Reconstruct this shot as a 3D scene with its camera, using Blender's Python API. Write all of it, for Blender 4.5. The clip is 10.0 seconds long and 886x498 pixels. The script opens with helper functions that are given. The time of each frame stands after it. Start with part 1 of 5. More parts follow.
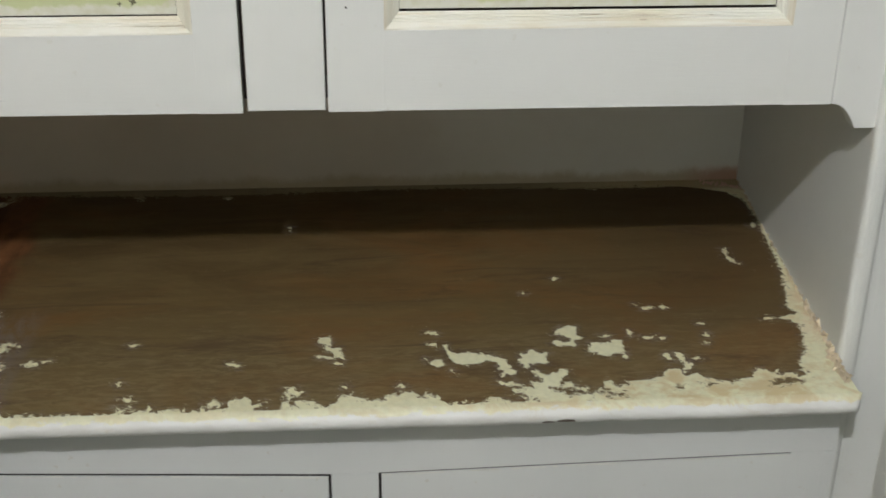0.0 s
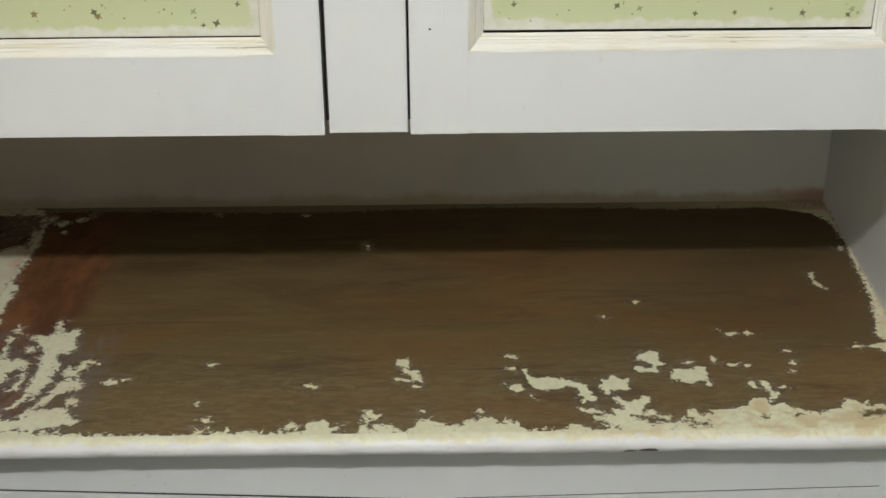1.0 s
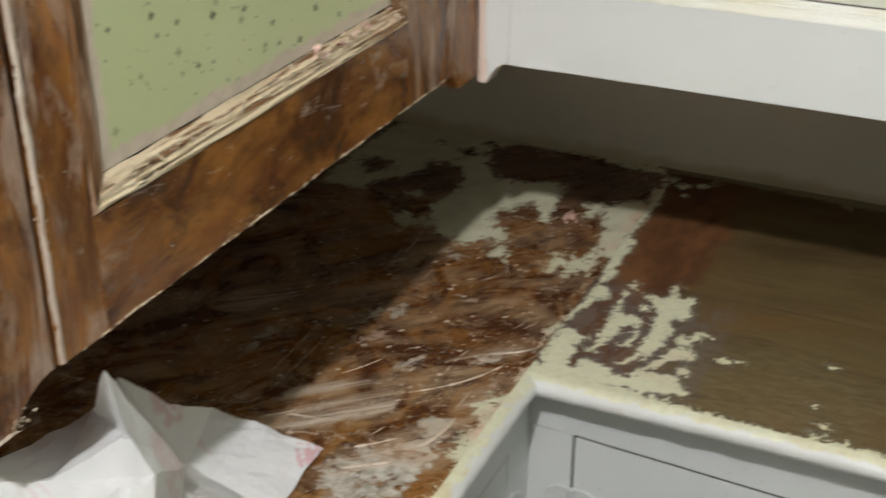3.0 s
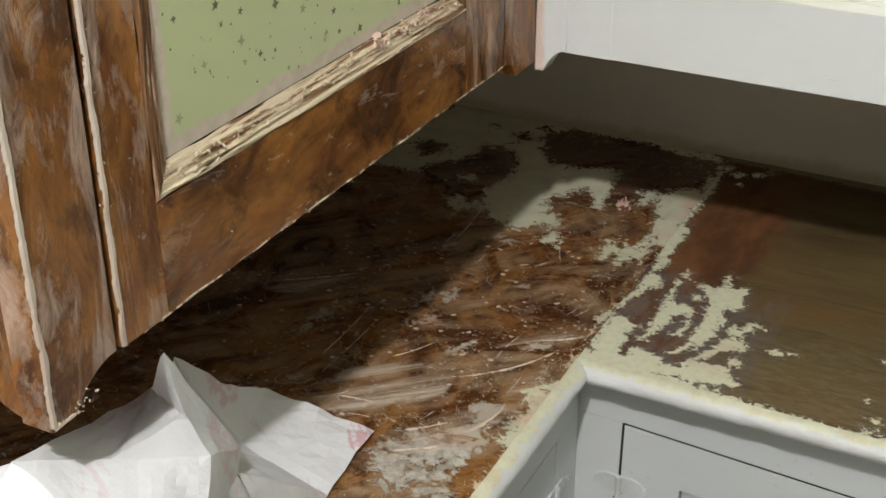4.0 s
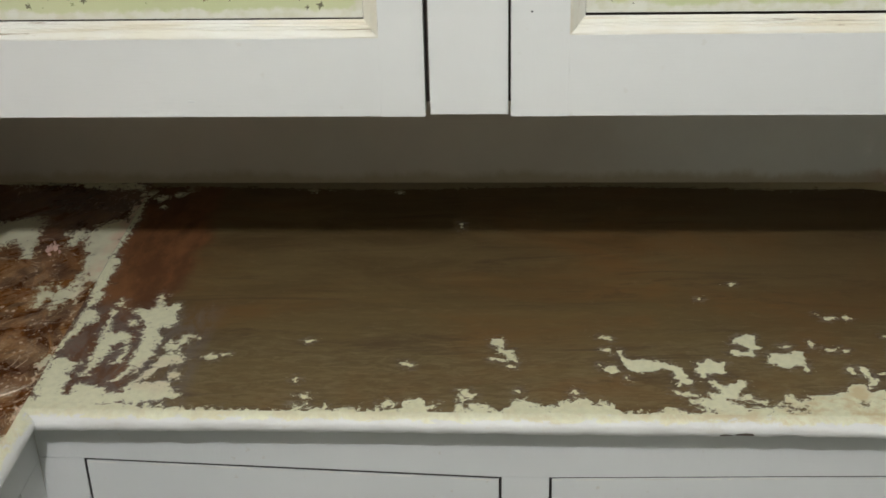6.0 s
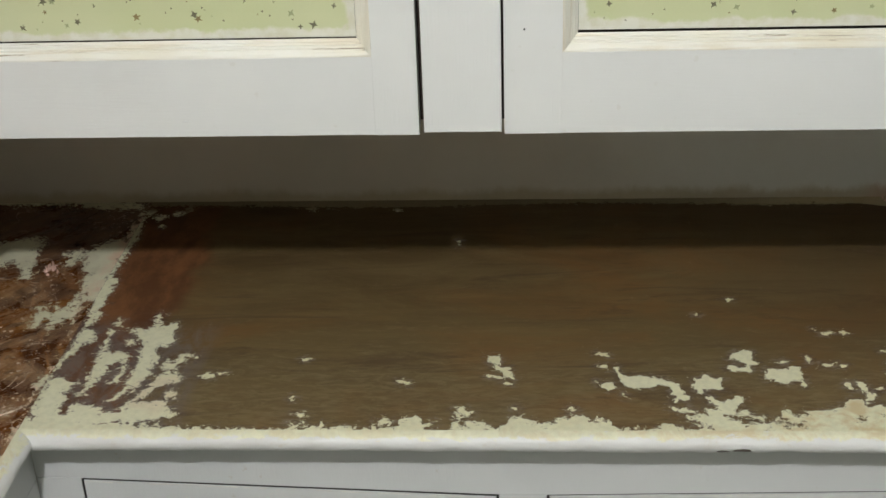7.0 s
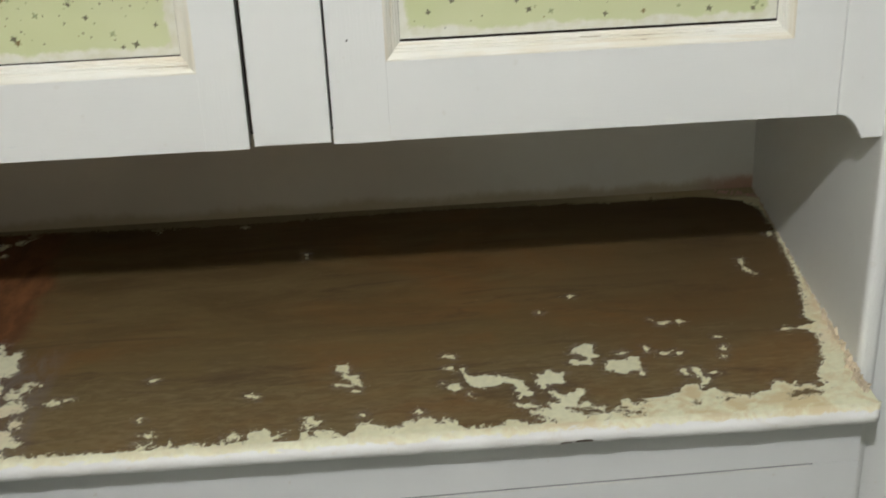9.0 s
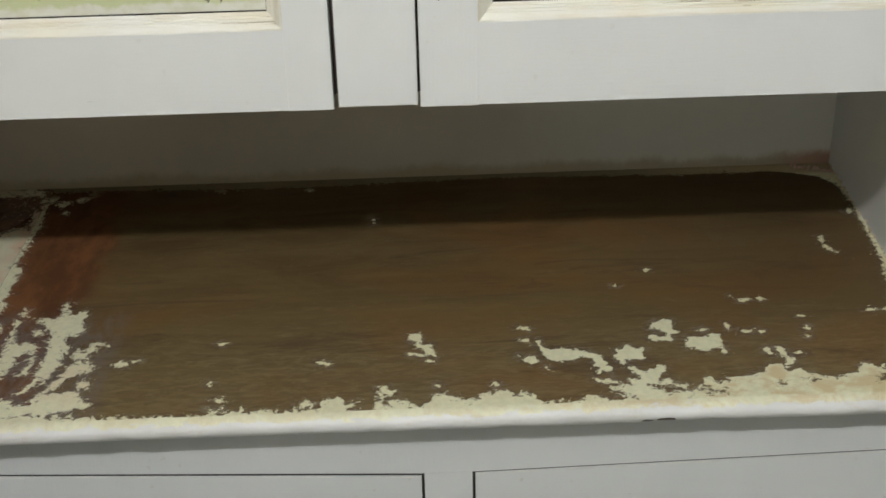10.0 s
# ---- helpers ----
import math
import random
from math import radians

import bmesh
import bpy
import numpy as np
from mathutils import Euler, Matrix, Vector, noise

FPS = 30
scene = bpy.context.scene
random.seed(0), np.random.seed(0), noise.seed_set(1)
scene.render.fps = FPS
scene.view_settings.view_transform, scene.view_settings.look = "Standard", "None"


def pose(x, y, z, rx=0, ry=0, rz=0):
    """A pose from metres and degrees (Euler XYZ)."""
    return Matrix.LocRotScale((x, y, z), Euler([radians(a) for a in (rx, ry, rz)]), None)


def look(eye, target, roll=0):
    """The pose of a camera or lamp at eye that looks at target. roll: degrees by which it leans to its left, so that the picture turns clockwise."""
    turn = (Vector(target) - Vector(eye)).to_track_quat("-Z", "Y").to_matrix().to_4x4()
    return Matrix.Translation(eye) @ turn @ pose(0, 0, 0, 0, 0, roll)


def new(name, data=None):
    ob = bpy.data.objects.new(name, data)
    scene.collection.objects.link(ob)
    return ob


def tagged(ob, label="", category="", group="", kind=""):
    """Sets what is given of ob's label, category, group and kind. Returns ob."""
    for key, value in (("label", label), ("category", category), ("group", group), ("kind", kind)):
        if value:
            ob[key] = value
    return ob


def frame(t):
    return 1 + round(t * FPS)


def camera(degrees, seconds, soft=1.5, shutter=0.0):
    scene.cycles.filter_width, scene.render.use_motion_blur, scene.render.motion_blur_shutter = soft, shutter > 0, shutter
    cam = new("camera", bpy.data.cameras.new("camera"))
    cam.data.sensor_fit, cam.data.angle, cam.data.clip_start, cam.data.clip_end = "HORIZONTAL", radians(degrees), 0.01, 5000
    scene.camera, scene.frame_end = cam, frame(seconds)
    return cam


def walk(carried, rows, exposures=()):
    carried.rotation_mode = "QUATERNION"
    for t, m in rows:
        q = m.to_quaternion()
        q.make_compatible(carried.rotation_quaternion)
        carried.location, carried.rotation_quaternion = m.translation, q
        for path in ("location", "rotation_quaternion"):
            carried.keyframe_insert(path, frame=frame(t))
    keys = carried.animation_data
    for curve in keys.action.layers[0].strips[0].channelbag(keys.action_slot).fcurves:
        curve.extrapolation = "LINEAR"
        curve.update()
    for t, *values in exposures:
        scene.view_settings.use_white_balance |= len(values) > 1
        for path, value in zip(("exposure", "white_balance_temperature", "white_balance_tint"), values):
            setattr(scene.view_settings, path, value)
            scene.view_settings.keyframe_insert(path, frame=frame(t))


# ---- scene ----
cam = camera(38.0, 10.0, soft=1.5, shutter=0.5)
PATH = [
    (0, (0.061, -1.012, 1.534), (0.184, 0.77, 0.636), 0.5),
    (0.5, (0.056, -1.0, 1.532), (0.122, 0.793, 0.648), -0.4),
    (1, (0.052, -0.992, 1.54), (0.067, 0.799, 0.652), -0.4),
    (1.5, (0.043, -0.995, 1.539), (0.043, 0.793, 0.642), -0.7),
    (2, (0.036, -0.989, 1.539), (0.013, 0.821, 0.689), 0.8),
    (2.2, (0.035, -0.983, 1.541), (-0.118, 0.818, 0.685), 0.6),
    (2.5, (-0.018, -0.989, 1.551), (-0.4, 0.762, 0.660), -0.15),
    (2.8, (-0.054, -0.95, 1.516), (-0.714, 0.702, 0.602), -0.6),
    (3, (-0.07, -0.954, 1.51), (-0.815, 0.66, 0.593), -0.0),
    (3.1, (-0.071, -0.95, 1.51), (-0.838, 0.648, 0.584), -0.3),
    (3.2, (-0.075, -0.951, 1.512), (-0.847, 0.644, 0.584), -0.0),
    (4.3, (-0.07, -0.959, 1.519), (-0.881, 0.603, 0.568), -0.2),
    (4.5, (-0.068, -0.963, 1.517), (-0.859, 0.616, 0.58), -0.5),
    (5, (-0.049, -0.995, 1.525), (-0.567, 0.713, 0.622), -0.1),
    (5.2, (-0.028, -0.986, 1.532), (-0.365, 0.761, 0.617), -0.6),
    (5.3, (-0.014, -0.998, 1.535), (-0.27, 0.764, 0.625), -0.2),
    (5.5, (0.018, -0.991, 1.544), (-0.168, 0.772, 0.619), -0.8),
    (5.7, (0.022, -0.988, 1.553), (-0.1, 0.77, 0.607), -0.9),
    (6, (0.036, -0.992, 1.552), (-0.072, 0.776, 0.622), -1.5),
    (6.2, (0.042, -0.994, 1.554), (-0.079, 0.776, 0.631), -2.3),
    (7.3, (0.045, -0.989, 1.551), (-0.064, 0.793, 0.65), -1.6),
    (7.5, (0.041, -0.986, 1.548), (-0.058, 0.798, 0.649), -1.0),
    (8, (0.052, -0.98, 1.545), (0.021, 0.809, 0.65), -0.7),
    (8.2, (0.06, -0.993, 1.555), (0.091, 0.813, 0.698), -0.2),
    (8.4, (0.075, -1.002, 1.557), (0.144, 0.807, 0.706), -1.6),
    (8.5, (0.084, -1.007, 1.556), (0.156, 0.801, 0.703), -2.4),
    (8.6, (0.076, -1.007, 1.557), (0.175, 0.8, 0.704), -2.1),
    (9, (0.081, -1.01, 1.552), (0.153, 0.78, 0.662), -2.5),
    (9.5, (0.074, -1.003, 1.547), (0.084, 0.779, 0.64), -2.6),
    (10, (0.031, -0.979, 1.539), (0.064, 0.79, 0.606), -1.5),
]
walk(cam, [(t, look(eye, target, roll)) for t, eye, target, roll in PATH],
     exposures=[(0.0, -0.13), (0.5, -0.08), (1.0, 0.0), (2.5, 0.0), (3.0, 0.09), (4.5, 0.10), (5.0, 0.0), (5.5, -0.06), (6.0, -0.06), (7.5, 0.0), (8.0, 0.0), (9.5, -0.05), (10.0, -0.09)])

# ---- light: one ceiling bulb in a closed room ----
world = bpy.data.worlds.new("room_air")
world.use_nodes = True
world.node_tree.nodes["Background"].inputs[0].default_value = (0.9, 0.95, 1.0, 1)
world.node_tree.nodes["Background"].inputs[1].default_value = 0.0
scene.world = world
bulb = bpy.data.lights.new("ceiling_bulb", "POINT")
bulb.energy, bulb.shadow_soft_size, bulb.color = 70, 0.030, (0.986, 0.992, 1.0)
lamp = new("ceiling_bulb", bulb)
lamp.location = (-0.08, -1.40, 2.38)
scene.view_settings.exposure = 0.0

# ---- plan ----
TOP = 0.90          # counter top
WALL_Y = 0.42       # back wall
SIDE_X = -0.90      # wall behind the stripped cabinet
CEIL = 2.45
UP_Z = 1.154        # lower edge of the upper doors
UP_TOP = 1.92
BROWN_X = -0.478    # face of the stripped cabinet
BASE_Y = -0.035     # face of the base cabinet
BASE_X = -0.407     # face of the side base cabinet
JOINT_X = -0.402


# ---- materials ----
class Nodes:
    """A small helper to write node trees in a few lines."""

    def __init__(self, name):
        self.mat = bpy.data.materials.new(name)
        self.mat.use_nodes = True
        self.t = self.mat.node_tree
        self.bsdf = self.t.nodes["Principled BSDF"]
        self.pos = self.t.nodes.new("ShaderNodeTexCoord").outputs["Object"]

    def put(self, socket, value):
        if isinstance(value, bpy.types.NodeSocket):
            self.t.links.new(value, socket)
        elif isinstance(value, tuple) and len(value) == 3 and socket.type == "RGBA":
            socket.default_value = (*value, 1)
        else:
            socket.default_value = value

    def noise(self, scale, detail=4.0, rough=0.55, stretch=(1, 1, 1), seed=0.0, distort=0.0):
        m = self.t.nodes.new("ShaderNodeMapping")
        m.inputs["Scale"].default_value = stretch
        m.inputs["Location"].default_value = (seed, seed * 0.7, seed * 1.3)
        self.t.links.new(self.pos, m.inputs["Vector"])
        n = self.t.nodes.new("ShaderNodeTexNoise")
        self.t.links.new(m.outputs[0], n.inputs["Vector"])
        n.inputs["Scale"].default_value, n.inputs["Detail"].default_value = scale, detail
        n.inputs["Roughness"].default_value, n.inputs["Distortion"].default_value = rough, distort
        return n.outputs[0]

    def streaks(self, scale, degrees, stretch, detail=6.0, rough=0.65, distort=0.3, seed=0.0):
        """Noise drawn out along a direction in the plane of the worktop."""
        m = self.t.nodes.new("ShaderNodeMapping")
        m.vector_type = "TEXTURE"
        m.inputs["Rotation"].default_value = (0, 0, math.radians(degrees))
        m.inputs["Scale"].default_value = (stretch, 1, 1)
        m.inputs["Location"].default_value = (seed, seed * 0.6, 0)
        self.t.links.new(self.pos, m.inputs["Vector"])
        n = self.t.nodes.new("ShaderNodeTexNoise")
        self.t.links.new(m.outputs[0], n.inputs["Vector"])
        n.inputs["Scale"].default_value, n.inputs["Detail"].default_value = scale, detail
        n.inputs["Roughness"].default_value, n.inputs["Distortion"].default_value = rough, distort
        return n.outputs[0]

    def cells(self, scale, stretch=(1, 1, 1), seed=0.0):
        m = self.t.nodes.new("ShaderNodeMapping")
        m.inputs["Scale"].default_value = stretch
        m.inputs["Location"].default_value = (seed, seed * 0.7, 0)
        self.t.links.new(self.pos, m.inputs["Vector"])
        n = self.t.nodes.new("ShaderNodeTexVoronoi")
        n.inputs["Scale"].default_value = scale
        self.t.links.new(m.outputs[0], n.inputs["Vector"])
        return n.outputs["Color"]

    def math(self, op, a, b=0.0, c=0.0):
        n = self.t.nodes.new("ShaderNodeMath")
        n.operation = op
        for i, v in enumerate((a, b, c)):
            self.put(n.inputs[i], v)
        return n.outputs[0]

    def ramp(self, v, lo, hi, a=0.0, b=1.0):
        n = self.t.nodes.new("ShaderNodeMapRange")
        n.interpolation_type = "SMOOTHSTEP"
        for i, x in enumerate((v, lo, hi, a, b)):
            self.put(n.inputs[i], x)
        return n.outputs[0]

    def mix(self, f, a, b):
        n = self.t.nodes.new("ShaderNodeMix")
        n.data_type = "RGBA"
        self.put(n.inputs[0], f)
        self.put(n.inputs[6], a)
        self.put(n.inputs[7], b)
        return n.outputs[2]

    def attr(self, name):
        n = self.t.nodes.new("ShaderNodeAttribute")
        n.attribute_name = name
        return n.outputs["Fac"]

    def axis(self, i):
        n = self.t.nodes.new("ShaderNodeSeparateXYZ")
        self.t.links.new(self.pos, n.inputs[0])
        return n.outputs[i]

    def done(self, color, rough=0.5, height=None, strength=0.3, dist=0.002, metal=0.0, spec=0.5):
        self.put(self.bsdf.inputs["Base Color"], color)
        self.put(self.bsdf.inputs["Roughness"], rough)
        self.put(self.bsdf.inputs["Metallic"], metal)
        self.put(self.bsdf.inputs["Specular IOR Level"], spec)
        if height is not None:
            b = self.t.nodes.new("ShaderNodeBump")
            b.inputs["Strength"].default_value, b.inputs["Distance"].default_value = strength, dist
            self.put(b.inputs["Height"], height)
            self.t.links.new(b.outputs[0], self.bsdf.inputs["Normal"])
        return self.mat


def paint_material(name, base, other, grain=(1, 1, 1), rough=0.42, dirt=0.0, dirt_color=(0.45, 0.36, 0.24)):
    """Brushed gloss paint over wood: slight colour drift, brush marks and specks of dirt."""
    n = Nodes(name)
    drift = n.ramp(n.noise(5, 4), 0.35, 0.7)
    col = n.mix(drift, base, other)
    specks = n.ramp(n.noise(95, 2, 0.5, (1, 1, 1), 3.1), 0.70, 0.76)
    col = n.mix(n.math("MULTIPLY", specks, 0.25), col, dirt_color)
    if dirt:
        stain = n.ramp(n.noise(22, 6, 0.7, (1, 1, 1), 7.7), 0.5, 0.75)
        col = n.mix(n.math("MULTIPLY", stain, dirt), col, dirt_color)
    brush = n.math("ADD", n.noise(60, 4, 0.6, grain, 1.0), n.math("MULTIPLY", n.noise(18, 3), 0.8))
    return n.done(col, n.math("ADD", n.math("MULTIPLY", drift, 0.12), rough), brush, 0.22, 0.0012)


white_h = paint_material("white_paint_rails", (0.765, 0.772, 0.750), (0.73, 0.74, 0.72), (0.6, 4, 8), 0.42, 0.07, (0.62, 0.60, 0.53))
white_v = paint_material("white_paint_stiles", (0.765, 0.772, 0.750), (0.735, 0.745, 0.725), (8, 4, 0.6), 0.42, 0.07, (0.62, 0.60, 0.53))


def stained_stile():
    """White stile with a pinkish run of stripper where it meets the brown cabinet."""
    n = Nodes("white_stile_stripper_stain")
    col = n.mix(n.ramp(n.noise(5, 4), 0.35, 0.7), (0.765, 0.772, 0.750), (0.735, 0.745, 0.725))
    x = n.math("ADD", n.axis(0), n.math("MULTIPLY", n.math("SUBTRACT", n.noise(40, 7, 0.7, (1, 1, 0.4)), 0.5), 0.03))
    col = n.mix(n.math("MULTIPLY", n.ramp(x, -0.466, -0.475), 0.8), col, (0.74, 0.53, 0.42))
    return n.done(col, 0.45, n.noise(60, 5, 0.6, (8, 4, 0.6)), 0.25, 0.0012)


stile_stain = stained_stile()
white_base = paint_material("white_paint_base", (0.70, 0.71, 0.70), (0.655, 0.67, 0.66), (4, 4, 1.0))


def cream_moulding(name, grain):
    """Yellowed gloss paint on a moulding, with dirt and fine cracks drawn out along its length."""
    n = Nodes(name)
    col = n.mix(n.ramp(n.noise(9, 5, 0.6), 0.35, 0.65), (0.78, 0.775, 0.72), (0.75, 0.72, 0.61))
    stain = n.ramp(n.noise(16, 7, 0.70, grain, 7.7, 0.4), 0.48, 0.66)
    col = n.mix(n.math("MULTIPLY", stain, 0.45), col, (0.62, 0.51, 0.33))
    crack = n.math("MULTIPLY", n.ramp(n.noise(30, 6, 0.70, grain, 2.4, 0.2), 0.60, 0.64), n.ramp(n.noise(11, 4, 0.6, (1, 1, 1), 9.0), 0.42, 0.55))
    col = n.mix(n.math("MULTIPLY", crack, 0.75), col, (0.30, 0.22, 0.13))
    high = n.math("SUBTRACT", n.noise(60, 5, 0.65, grain, 1.0), n.math("MULTIPLY", crack, 0.6))
    return n.done(col, 0.38, high, 0.45, 0.0015)


cream_trim = cream_moulding("aged_cream_paint_level", (0.3, 6, 6))
cream_upright = cream_moulding("aged_cream_paint_upright", (6, 6, 0.3))


def west_wall():
    """Tan behind the stripped cabinet to dim the niche, paler beyond for added bounce."""
    n = Nodes("west_wall_paint")
    col = n.mix(n.ramp(n.noise(5, 4), 0.35, 0.7), (0.50, 0.47, 0.40), (0.44, 0.41, 0.35))
    col = n.mix(n.ramp(n.axis(1), -0.58, -0.62), col, n.mix(n.noise(6, 5), (0.76, 0.77, 0.71), (0.71, 0.72, 0.66)))
    return n.done(col, 0.6, n.noise(40, 4), 0.2, 0.001)


alcove_paint = west_wall()
room_paint = paint_material("room_wall_paint", (0.58, 0.59, 0.54), (0.54, 0.55, 0.50), (2, 2, 2), 0.7)
ceiling_paint = paint_material("ceiling_paint", (0.62, 0.63, 0.60), (0.59, 0.60, 0.57), (2, 2, 2), 0.8)
floor_mat = paint_material("worn_floor", (0.17, 0.16, 0.13), (0.14, 0.13, 0.105), (1, 6, 1), 0.5, 0.4, (0.10, 0.08, 0.06))


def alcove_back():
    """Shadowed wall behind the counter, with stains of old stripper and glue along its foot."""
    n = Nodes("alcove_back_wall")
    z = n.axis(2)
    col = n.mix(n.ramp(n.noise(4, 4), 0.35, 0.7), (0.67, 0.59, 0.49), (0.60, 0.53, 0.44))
    # browner left, lighter right: bounced light put into the wall colour
    bounce_tint = n.ramp(n.math("ADD", n.axis(0), n.math("MULTIPLY", n.math("SUBTRACT", n.noise(6, 5, 0.6, (1, 1, 1), 4.0), 0.5), 0.5)), -0.15, 0.55)
    col = n.mix(bounce_tint, col, (0.80, 0.79, 0.74))
    edge = n.math("ADD", z, n.math("MULTIPLY", n.math("SUBTRACT", n.noise(28, 6, 0.65, (1, 1, 0.6)), 0.5), 0.028))
    col = n.mix(n.math("MULTIPLY", n.math("MULTIPLY", n.ramp(edge, 0.919, 0.905), n.math("LESS_THAN", n.axis(0), 0.53)), 0.7), col, (0.42, 0.33, 0.18))
    pink = n.math("MULTIPLY", n.math("MULTIPLY", n.ramp(n.axis(0), 0.445, 0.495), n.math("LESS_THAN", n.axis(0), 0.53)), n.ramp(edge, 0.922, 0.908))
    col = n.mix(n.math("MULTIPLY", pink, 0.6), col, (0.50, 0.24, 0.17))
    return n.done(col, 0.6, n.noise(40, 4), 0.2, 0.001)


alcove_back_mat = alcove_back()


def old_cream(n, warm):
    """Cream paint that has yellowed to ochre in cloudy patches."""
    old = n.ramp(n.noise(34, 9, 0.74, (1, 1, 0.2), 2.2, 0.5), 0.42, 0.60)
    pale = n.mix(n.ramp(n.noise(150, 4, 0.6, (1, 1, 0.2)), 0.35, 0.7), (0.80, 0.785, 0.57), (0.71, 0.70, 0.50))
    cream = n.mix(n.math("MULTIPLY", old, warm), pale, (0.66, 0.555, 0.335))
    pink = n.ramp(n.noise(7, 3, 0.5, (1, 1, 0.2), 7.3), 0.60, 0.68)
    return n.mix(n.math("MULTIPLY", pink, 0.28), cream, (0.74, 0.54, 0.40))


def worktop_material():
    """Sanded board: soft grain, orange and dark clouds, a reddish unsanded end, and cream paint left in flakes and along the edges."""
    n = Nodes("sanded_worktop")
    x, y = n.axis(0), n.axis(1)
    cloud = n.noise(9, 8, 0.66, (0.8, 2.0, 1), 0.3, 0.8)
    streak = n.noise(9, 6, 0.60, (0.30, 3.4, 1), 0.3, 1.4)
    fine = n.noise(80, 8, 0.75, (0.55, 1.9, 1), 2.0, 0.8)
    col = n.mix(n.ramp(cloud, 0.28, 0.72), (0.092, 0.060, 0.023), (0.148, 0.103, 0.044))
    col = n.mix(n.math("MULTIPLY", n.ramp(streak, 0.45, 0.72), 0.34), col, (0.174, 0.122, 0.056))
    col = n.mix(n.math("MULTIPLY", n.ramp(streak, 0.46, 0.26), 0.55), col, (0.095, 0.057, 0.025))
    col = n.mix(n.math("MULTIPLY", n.ramp(fine, 0.50, 0.75), 0.22), col, (0.26, 0.19, 0.115))
    # paler tone toward the front edge, broken up by the cloud noise
    worn = n.math("MULTIPLY", n.ramp(n.math("ADD", y, n.math("MULTIPLY", n.math("SUBTRACT", cloud, 0.5), 0.40)), 0.16, -0.03), 0.45)
    col = n.mix(worn, col, n.mix(n.ramp(fine, 0.35, 0.65), (0.15, 0.108, 0.053), (0.27, 0.213, 0.122)))
    orange = n.ramp(n.noise(5, 7, 0.64, (0.9, 1.6, 1), 5.0, 0.6), 0.42, 0.74)
    col = n.mix(n.math("MULTIPLY", orange, 0.70), col, (0.180, 0.086, 0.026))
    dark = n.ramp(n.noise(9, 9, 0.70, (0.5, 2.8, 1), 9.0, 1.0), 0.53, 0.68)
    col = n.mix(n.math("MULTIPLY", dark, 0.62), col, (0.062, 0.037, 0.020))
    smudge = n.ramp(n.noise(38, 8, 0.74, (0.35, 2.2, 1), 19.0, 0.8), 0.58, 0.68)
    col = n.mix(n.math("MULTIPLY", smudge, 0.22), col, (0.060, 0.040, 0.028))
    # darker tone toward the end panel, behind the front edge
    old = n.math("MULTIPLY", n.ramp(n.math("ADD", x, n.math("MULTIPLY", n.math("SUBTRACT", cloud, 0.5), 0.5)), 0.20, 0.46), n.ramp(n.math("ADD", y, n.math("MULTIPLY", n.math("SUBTRACT", streak, 0.5), 0.2)), 0.02, 0.13))
    col = n.mix(n.math("MULTIPLY", old, 0.5), col, (0.082, 0.050, 0.021))
    # the reddish strip that the sander left beside the joint
    drift = n.math("MULTIPLY", n.math("SUBTRACT", n.noise(16, 6, 0.6), 0.5), 0.09)
    red = n.ramp(n.math("ADD", x, n.math("MULTIPLY", drift, 0.6)), -0.300, -0.320)
    redwood = n.mix(n.ramp(n.noise(26, 6, 0.65, (1.5, 0.7, 1)), 0.35, 0.7), (0.100, 0.039, 0.016), (0.205, 0.088, 0.034))
    col = n.mix(n.math("MULTIPLY", red, 0.92), col, redwood)
    # grey film of half-dissolved paint round the corner patch
    film = n.math("MULTIPLY", n.ramp(x, -0.245, -0.275), n.ramp(n.math("ADD", y, drift), 0.14, 0.09))
    film = n.math("MULTIPLY", film, n.ramp(n.noise(48, 8, 0.72, (1.3, 0.6, 1), 12.0, 0.6), 0.38, 0.60))
    col = n.mix(n.math("MULTIPLY", film, 0.75), col, (0.165, 0.132, 0.112))
    # shade along the wall, deepened in the wood colour
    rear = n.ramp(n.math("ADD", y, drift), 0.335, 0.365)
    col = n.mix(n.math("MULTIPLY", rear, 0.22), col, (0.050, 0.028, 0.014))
    # pale scraping dust
    dust = n.math("MULTIPLY", n.ramp(n.noise(60, 7, 0.78, (1.2, 0.7, 1), 4.0), 0.60, 0.80), 0.30)
    col = n.mix(dust, col, (0.40, 0.34, 0.26))
    # paint: signed distance in millimetres, torn by fine noise
    s = n.attr("paint")
    torn = n.math("SUBTRACT", n.noise(70, 10, 0.70, (0.9, 1.1, 1), 1.7, 1.8), 0.5)
    fray = n.math("SUBTRACT", n.noise(200, 8, 0.76, (0.9, 1.0, 1), 6.1, 0.8), 0.5)
    rag = n.attr("rag")
    f = n.math("ADD", n.math("ADD", s, n.math("MULTIPLY", torn, 8.0)), n.math("MULTIPLY", n.math("MULTIPLY", fray, rag), 12.0))
    pit = n.math("MULTIPLY", n.ramp(n.noise(110, 7, 0.72, (0.7, 1.3, 1), 33.0, 0.6), 0.56, 0.60), n.ramp(s, 13.0, 5.0))
    isle = n.math("MULTIPLY", n.ramp(n.noise(120, 7, 0.72, (0.7, 1.3, 1), 37.0, 0.6), 0.58, 0.62), n.ramp(s, -11.0, -3.0))
    f = n.math("ADD", f, n.math("MULTIPLY", n.math("SUBTRACT", isle, pit), n.math("MULTIPLY", n.math("SUBTRACT", rag, 1.0), 5.0)))
    f = n.math("ADD", f, n.math("MULTIPLY", n.math("SUBTRACT", n.cells(260, (0.9, 1.0, 1), 3.0), 0.5), 3.0))
